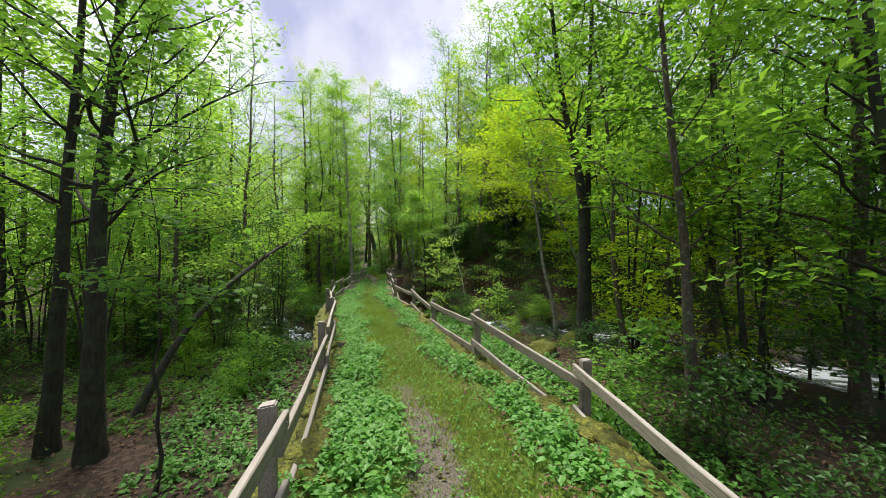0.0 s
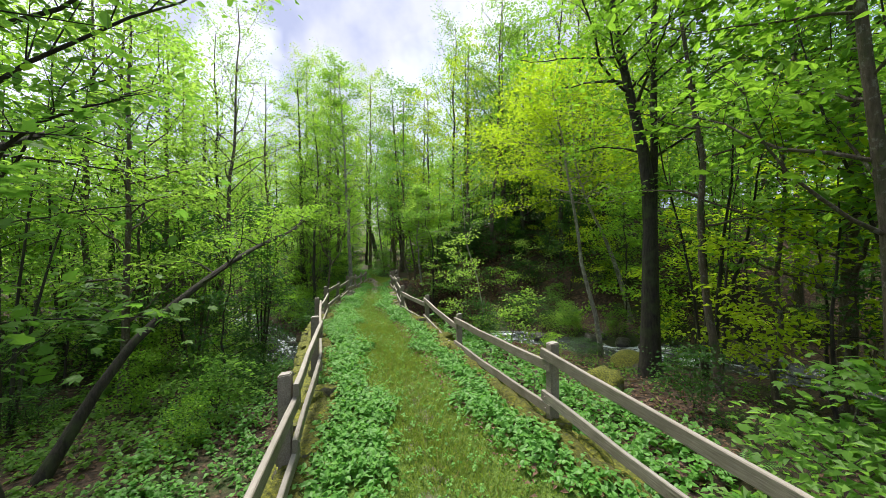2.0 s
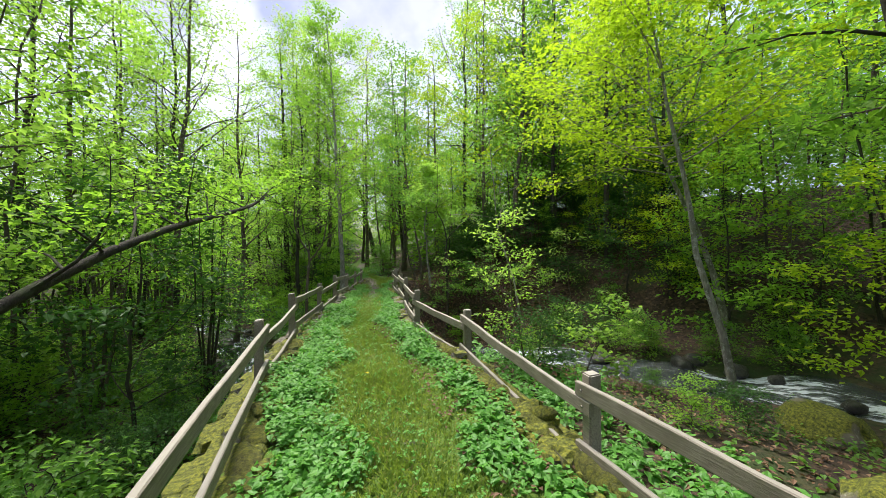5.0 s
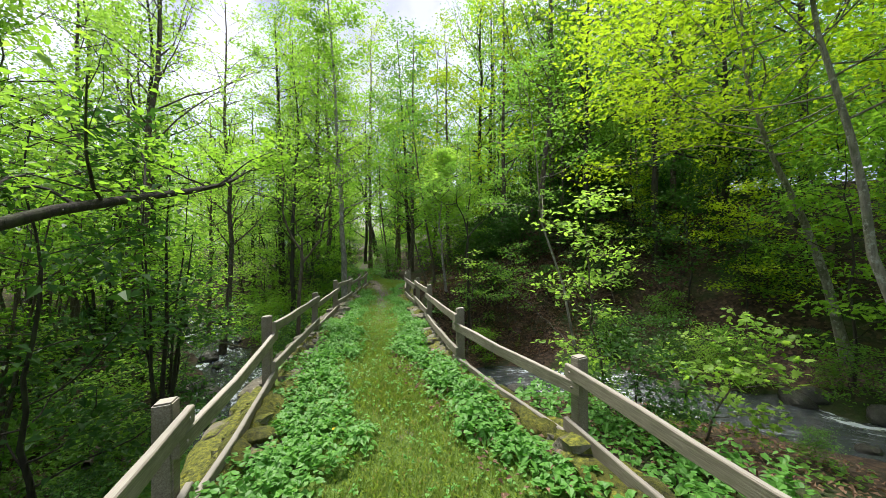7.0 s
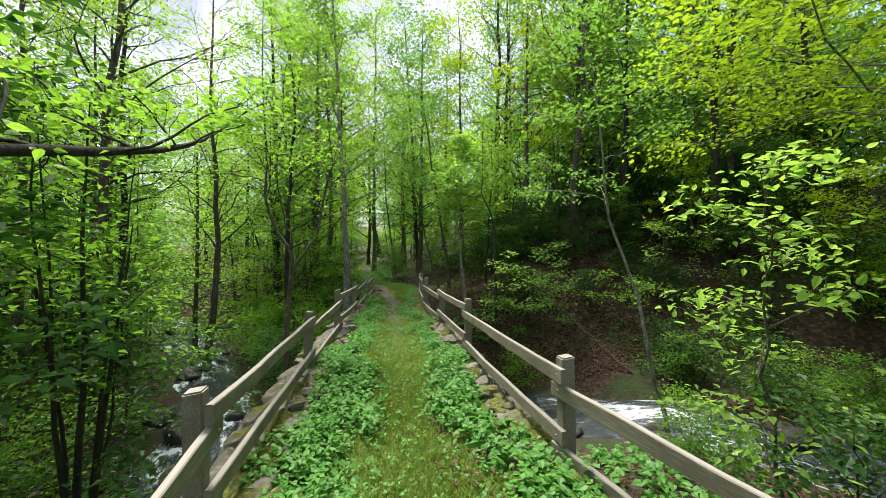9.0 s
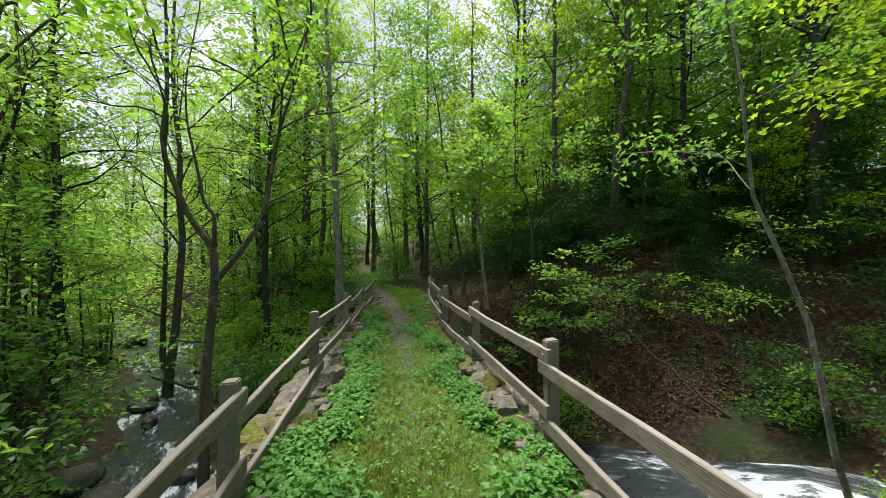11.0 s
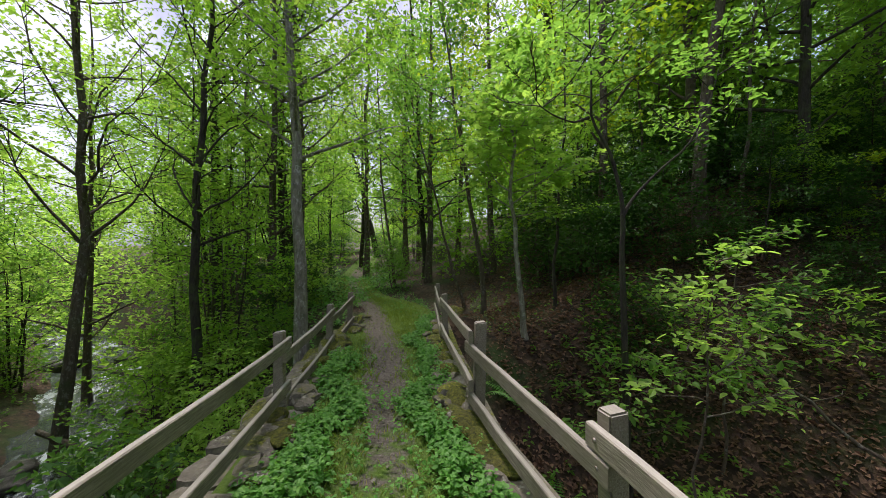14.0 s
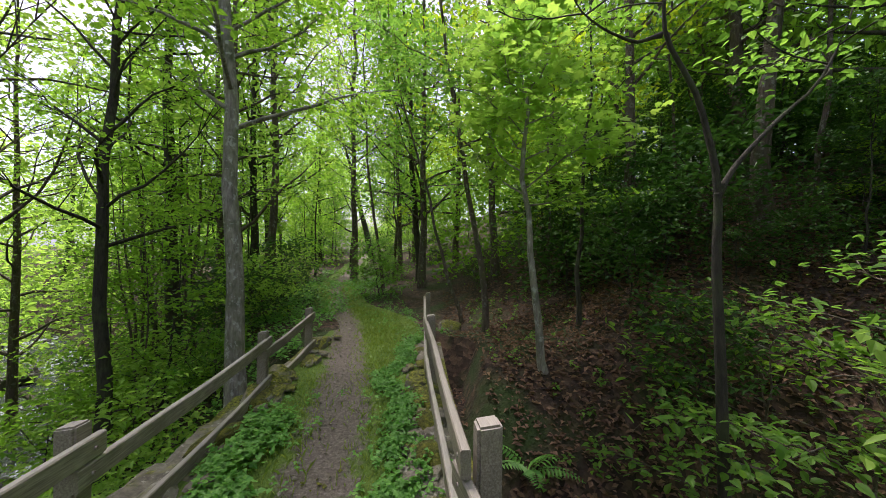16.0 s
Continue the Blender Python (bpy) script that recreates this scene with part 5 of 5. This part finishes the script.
def cushion_mesh(seed):
    bm = bmesh.new()
    bmesh.ops.create_icosphere(bm, subdivisions=2, radius=1.0)
    ph = Vector(np.random.default_rng(seed).uniform(0, 40, 3))
    for v in bm.verts:
        v.co *= 1 + 0.3 * noise.fractal(v.co * 1.5 + ph, 0.8, 2.2, 4)
    return bm_mesh("moss_cushion", bm, MOSS, True)


CUSHIONS = [cushion_mesh(300 + k) for k in range(4)]
kerb_stones(wall_left, edge_left, 1)
kerb_stones(wall_right, edge_right, -1)


def face_stones(wall, edge, sign, y0, y1):
    """Rubble facing on the outside of the causeway wall."""
    z = -0.35
    row = 0
    while z > -2.6:
        y = y0 + sr.uniform(0, 0.3)
        hgt = sr.uniform(0.18, 0.26)
        while y < y1:
            w = sr.uniform(0.3, 0.65)
            if not (abs(y - 17.9) < 2.3 and z < -0.9):
                o = part("stone", STONES[int(sr.integers(12))], wall)
                o.location = (float(edge(y)) + sign * 0.24, y, z + float(level(y)) + 0.2)
                o.rotation_euler = (sr.normal() * 0.05, sr.normal() * 0.05, math.atan2(-(float(edge(y + 0.3)) - float(edge(y - 0.3))), 0.6))
                o.scale = (0.24, w * 1.1, hgt * 1.9)
            y += w
        z -= hgt
        row += 1


face_stones(wall_left, edge_left, -1, 7, 22)


def rock(x, y, s, z=None, flat=0.8, label="wet dark boulder in the stream"):
    r = np.random.default_rng(int(abs(x * 977 + y * 131)) + 5)
    bm = bmesh.new()
    bmesh.ops.create_icosphere(bm, subdivisions=3, radius=1.0)
    ph = r.uniform(0, 9, 3)
    for v in bm.verts:
        n = noise.fractal(v.co * 1.2 + Vector(ph), 0.9, 2.1, 4)
        v.co *= 1 + 0.28 * n
        v.co.z *= flat
    o = new("boulder", bm_mesh("boulder", bm, WET_ROCK if label.startswith("wet") else STONE, True))
    o.location = (x, y, (float(height(x, y)) if z is None else z) + s * 0.15)
    o.rotation_euler = (r.normal() * 0.2, r.normal() * 0.2, r.uniform(0, 6))
    o.scale = (s, s * r.uniform(0.7, 1.2), s * r.uniform(0.7, 1))
    return tagged(o, label, "rock", "stream boulders")


for k in range(70):
    s = steps[int(sr.integers(20, len(steps) - 60))]
    i = int(np.argmin(np.hypot(steps[:, 0] - s[0], steps[:, 1] - s[1])))
    u = (s[3] / 2) * (1 if sr.uniform() < 0.5 else -1) * sr.uniform(0.35, 1.25)
    x, y = s[0] - tang[i, 1] * u, s[1] + tang[i, 0] * u
    if edge_left(y) - 0.6 < x < edge_right(y) + 0.6:
        continue
    rock(float(x), float(y), float(sr.uniform(0.12, 0.42)), s[2] - 0.05)
rock(2.6, 9.4, 0.45, label="mossy boulder among the bank plants")
rock(4.3, 11.6, 0.5, label="mossy boulder beside the stream")
rock(-3.05, 25.6, 0.22, label="pale stone beside the last fence post")

# ---- fallen wood ----


def fallen(name, pts, r0, label, seed):
    rr = np.random.default_rng(seed)
    p = np.array(pts, float)
    s = np.linspace(0, len(p) - 1, 14)
    q = np.column_stack([np.interp(s, np.arange(len(p)), p[:, k]) for k in range(3)]) + rr.normal(0, 0.02, (14, 3))
    base = q[0].copy()
    wood = [tube(q - base, np.linspace(r0, r0 * 0.35, 14), 7)]
    for k in (5, 8, 10, 12):
        tw = bend_path(rr, q[k] - base, rr.normal(0, 1, 3) * np.array([1, 1, 0.5]), 0.5, 4, 0.2, 0.0)
        wood.append(tube(tw, np.linspace(r0 * 0.35, 0.004, 5), 4))
    o = new(name, mesh_of(name, *join(wood), BARK_BROWN, True))
    o.location = base
    return tagged(o, label, "branch")


fallen("fallen_branch", [(-11.9, 24.1, -2.55), (-10.0, 23.6, -2.75), (-8.6, 23.9, -2.4)], 0.06, "bare fallen branch lying across the stream", 1)
fallen("fallen_branch", [(-13.6, 27.2, -2.2), (-10.4, 25.0, -1.7), (-7.6, 24.2, -1.3)], 0.07, "dead fallen trunk leaning across the stream", 2)
fallen("fallen_branch", [(-7.3, 14.0, -1.9), (-8.8, 16.5, -2.2), (-9.9, 18.8, -2.3)], 0.06, "dead branch lying at the water's edge", 3)
fallen("fallen_branch", [(2.2, 19.8, -1.8), (1.2, 20.6, -0.8), (0.2, 21.6, 0.5)], 0.03, "thin dead branch leaning on the slope", 4)

# ---- ferns and flowers ----


def frond_mesh(seed):
    """One arching fern frond with paired leaflets, along +x."""
    r = np.random.default_rng(seed)
    cs, al, nn, ss = [], [], [], []
    ln = r.uniform(0.42, 0.6)
    for q in range(14):
        u = (q + 1) / 14
        for side in (-1, 1):
            w = 0.11 * (1 - u) ** 0.6 * min(1, u * 4) + 0.012
            cs.append((ln * u * 0.85 + math.cos(1.25) * w * 0.5, side * math.sin(1.25) * w * 0.5, ln * (0.75 * u - 0.55 * u * u) + 0.02))
            al.append((math.cos(1.25), side * math.sin(1.25), -0.15))
            nn.append((0, 0, 1))
            ss.append(w * 1.1)
    v, f = leaf_quads(np.array(cs), np.array(al, float), np.array(nn, float), np.array(ss), 0.34, 0.04)
    rib = tube([(ln * u * 0.85, 0, ln * (0.75 * u - 0.55 * u * u) + 0.018) for u in (0, 0.3, 0.6, 1.0)], [0.004, 0.003, 0.002, 0.001], 3)
    v, f = join([(v, f), rib])
    return mesh_of("frond", v, f, LEAF_HERB)


FRONDS = [frond_mesh(200 + k) for k in range(4)]
fr = np.random.default_rng(61)
for x, y in ((2.1, 4.9), (2.5, 5.6), (1.7, 6.6), (2.9, 6.5), (1.3, 7.9), (2.4, 8.4), (-2.55, 5.0), (-2.75, 5.7), (-3.0, 6.6), (-2.4, 4.1), (0.6, 10.3), (0.1, 11.5), (-0.5, 13.0), (-2.0, 20.9), (-1.4, 21.6), (-2.3, 22.1)):
    top = new("fern")
    k = fr.uniform(0.8, 1.25)
    top.matrix_world = pose(x, y, float(height(x, y)) + 0.01, 0, 0, fr.uniform(0, 360))
    top.scale = (k, k, k)
    for q in range(8):
        part("frond", FRONDS[q % 4], top).rotation_euler = (0, fr.normal() * 0.15, q * 0.785 + fr.normal() * 0.15)
    tagged(top, "bright green fern with arching fronds", "fern", "ferns")

# loose pebbles on the worn track
pb = np.random.default_rng(71)
pv, pf = [], []
base_v = np.array([(1, 0, 0), (0, 1, 0), (-1, 0, 0), (0, -1, 0), (0, 0, 1), (0, 0, -1)], float)
base_f = np.array([(0, 1, 4), (1, 2, 4), (2, 3, 4), (3, 0, 4), (1, 0, 5), (2, 1, 5), (3, 2, 5), (0, 3, 5)])
for k in range(900):
    y = float(pb.uniform(15.5, 34)) if k < 700 else float(pb.uniform(-1, 3.2))
    c0 = np.interp(y, BEYOND[:, 1], BEYOND[:, 0]) if y > 17 else (edge_left(y) + edge_right(y)) / 2 + 0.05 + (-0.24 if y < 5 else 0)
    s = pb.uniform(0.006, 0.024)
    v = base_v * s * pb.uniform(0.6, 1.3, 3) * np.array([1, 1, 0.6]) + pb.normal(0, s * 0.15, (6, 3))
    pv.append(v + np.array([c0 + pb.normal(0, 0.2), y, float(level(y))]))
    pf.append(base_f + 6 * k)
tagged(new("pebbles", mesh_of("pebbles", np.concatenate(pv), np.concatenate(pf), STONE)), "small grey pebbles on the worn track", "pebbles", kind="stuff")

YELLOW, yt, yb = material("yellow_petal", 0.6)
yt.links.new(ramp(yt, noise_node(yt, 90), (0.3, (0.75, 0.5, 0.01)), (0.7, (0.9, 0.68, 0.02))), yb.inputs["Base Color"])
bm = bmesh.new()
for k in range(10):
    a = k * 0.628
    p = [bm.verts.new((math.cos(a + d) * r, math.sin(a + d) * r, z)) for d, r, z in ((0, 0.002, 0), (-0.25, 0.013, 0.003), (0, 0.02, 0.001), (0.25, 0.013, 0.003))]
    bm.faces.new(p)
PETALS = bm_mesh("flower_head", bm, YELLOW)
bm = bmesh.new()
bmesh.ops.create_cone(bm, cap_ends=True, segments=6, radius1=0.0018, radius2=0.0014, depth=0.08, matrix=Matrix.Translation((0, 0, 0.04)))
STALK = bm_mesh("stalk", bm, LEAF_GRASS)
for x, y in ((-3.13, 16.8), (-3.8, 16.25), (-2.87, 11.5), (-2.2, 10.6)):
    top = new("yellow_flower")
    top.location = (x, y, float(level(y)))
    part("stalk", STALK, top)
    part("flower_head", PETALS, top, "yellow petals").location = (0, 0, 0.08)
    tagged(top, "small yellow flower standing in the path grass", "flower", "yellow flowers")
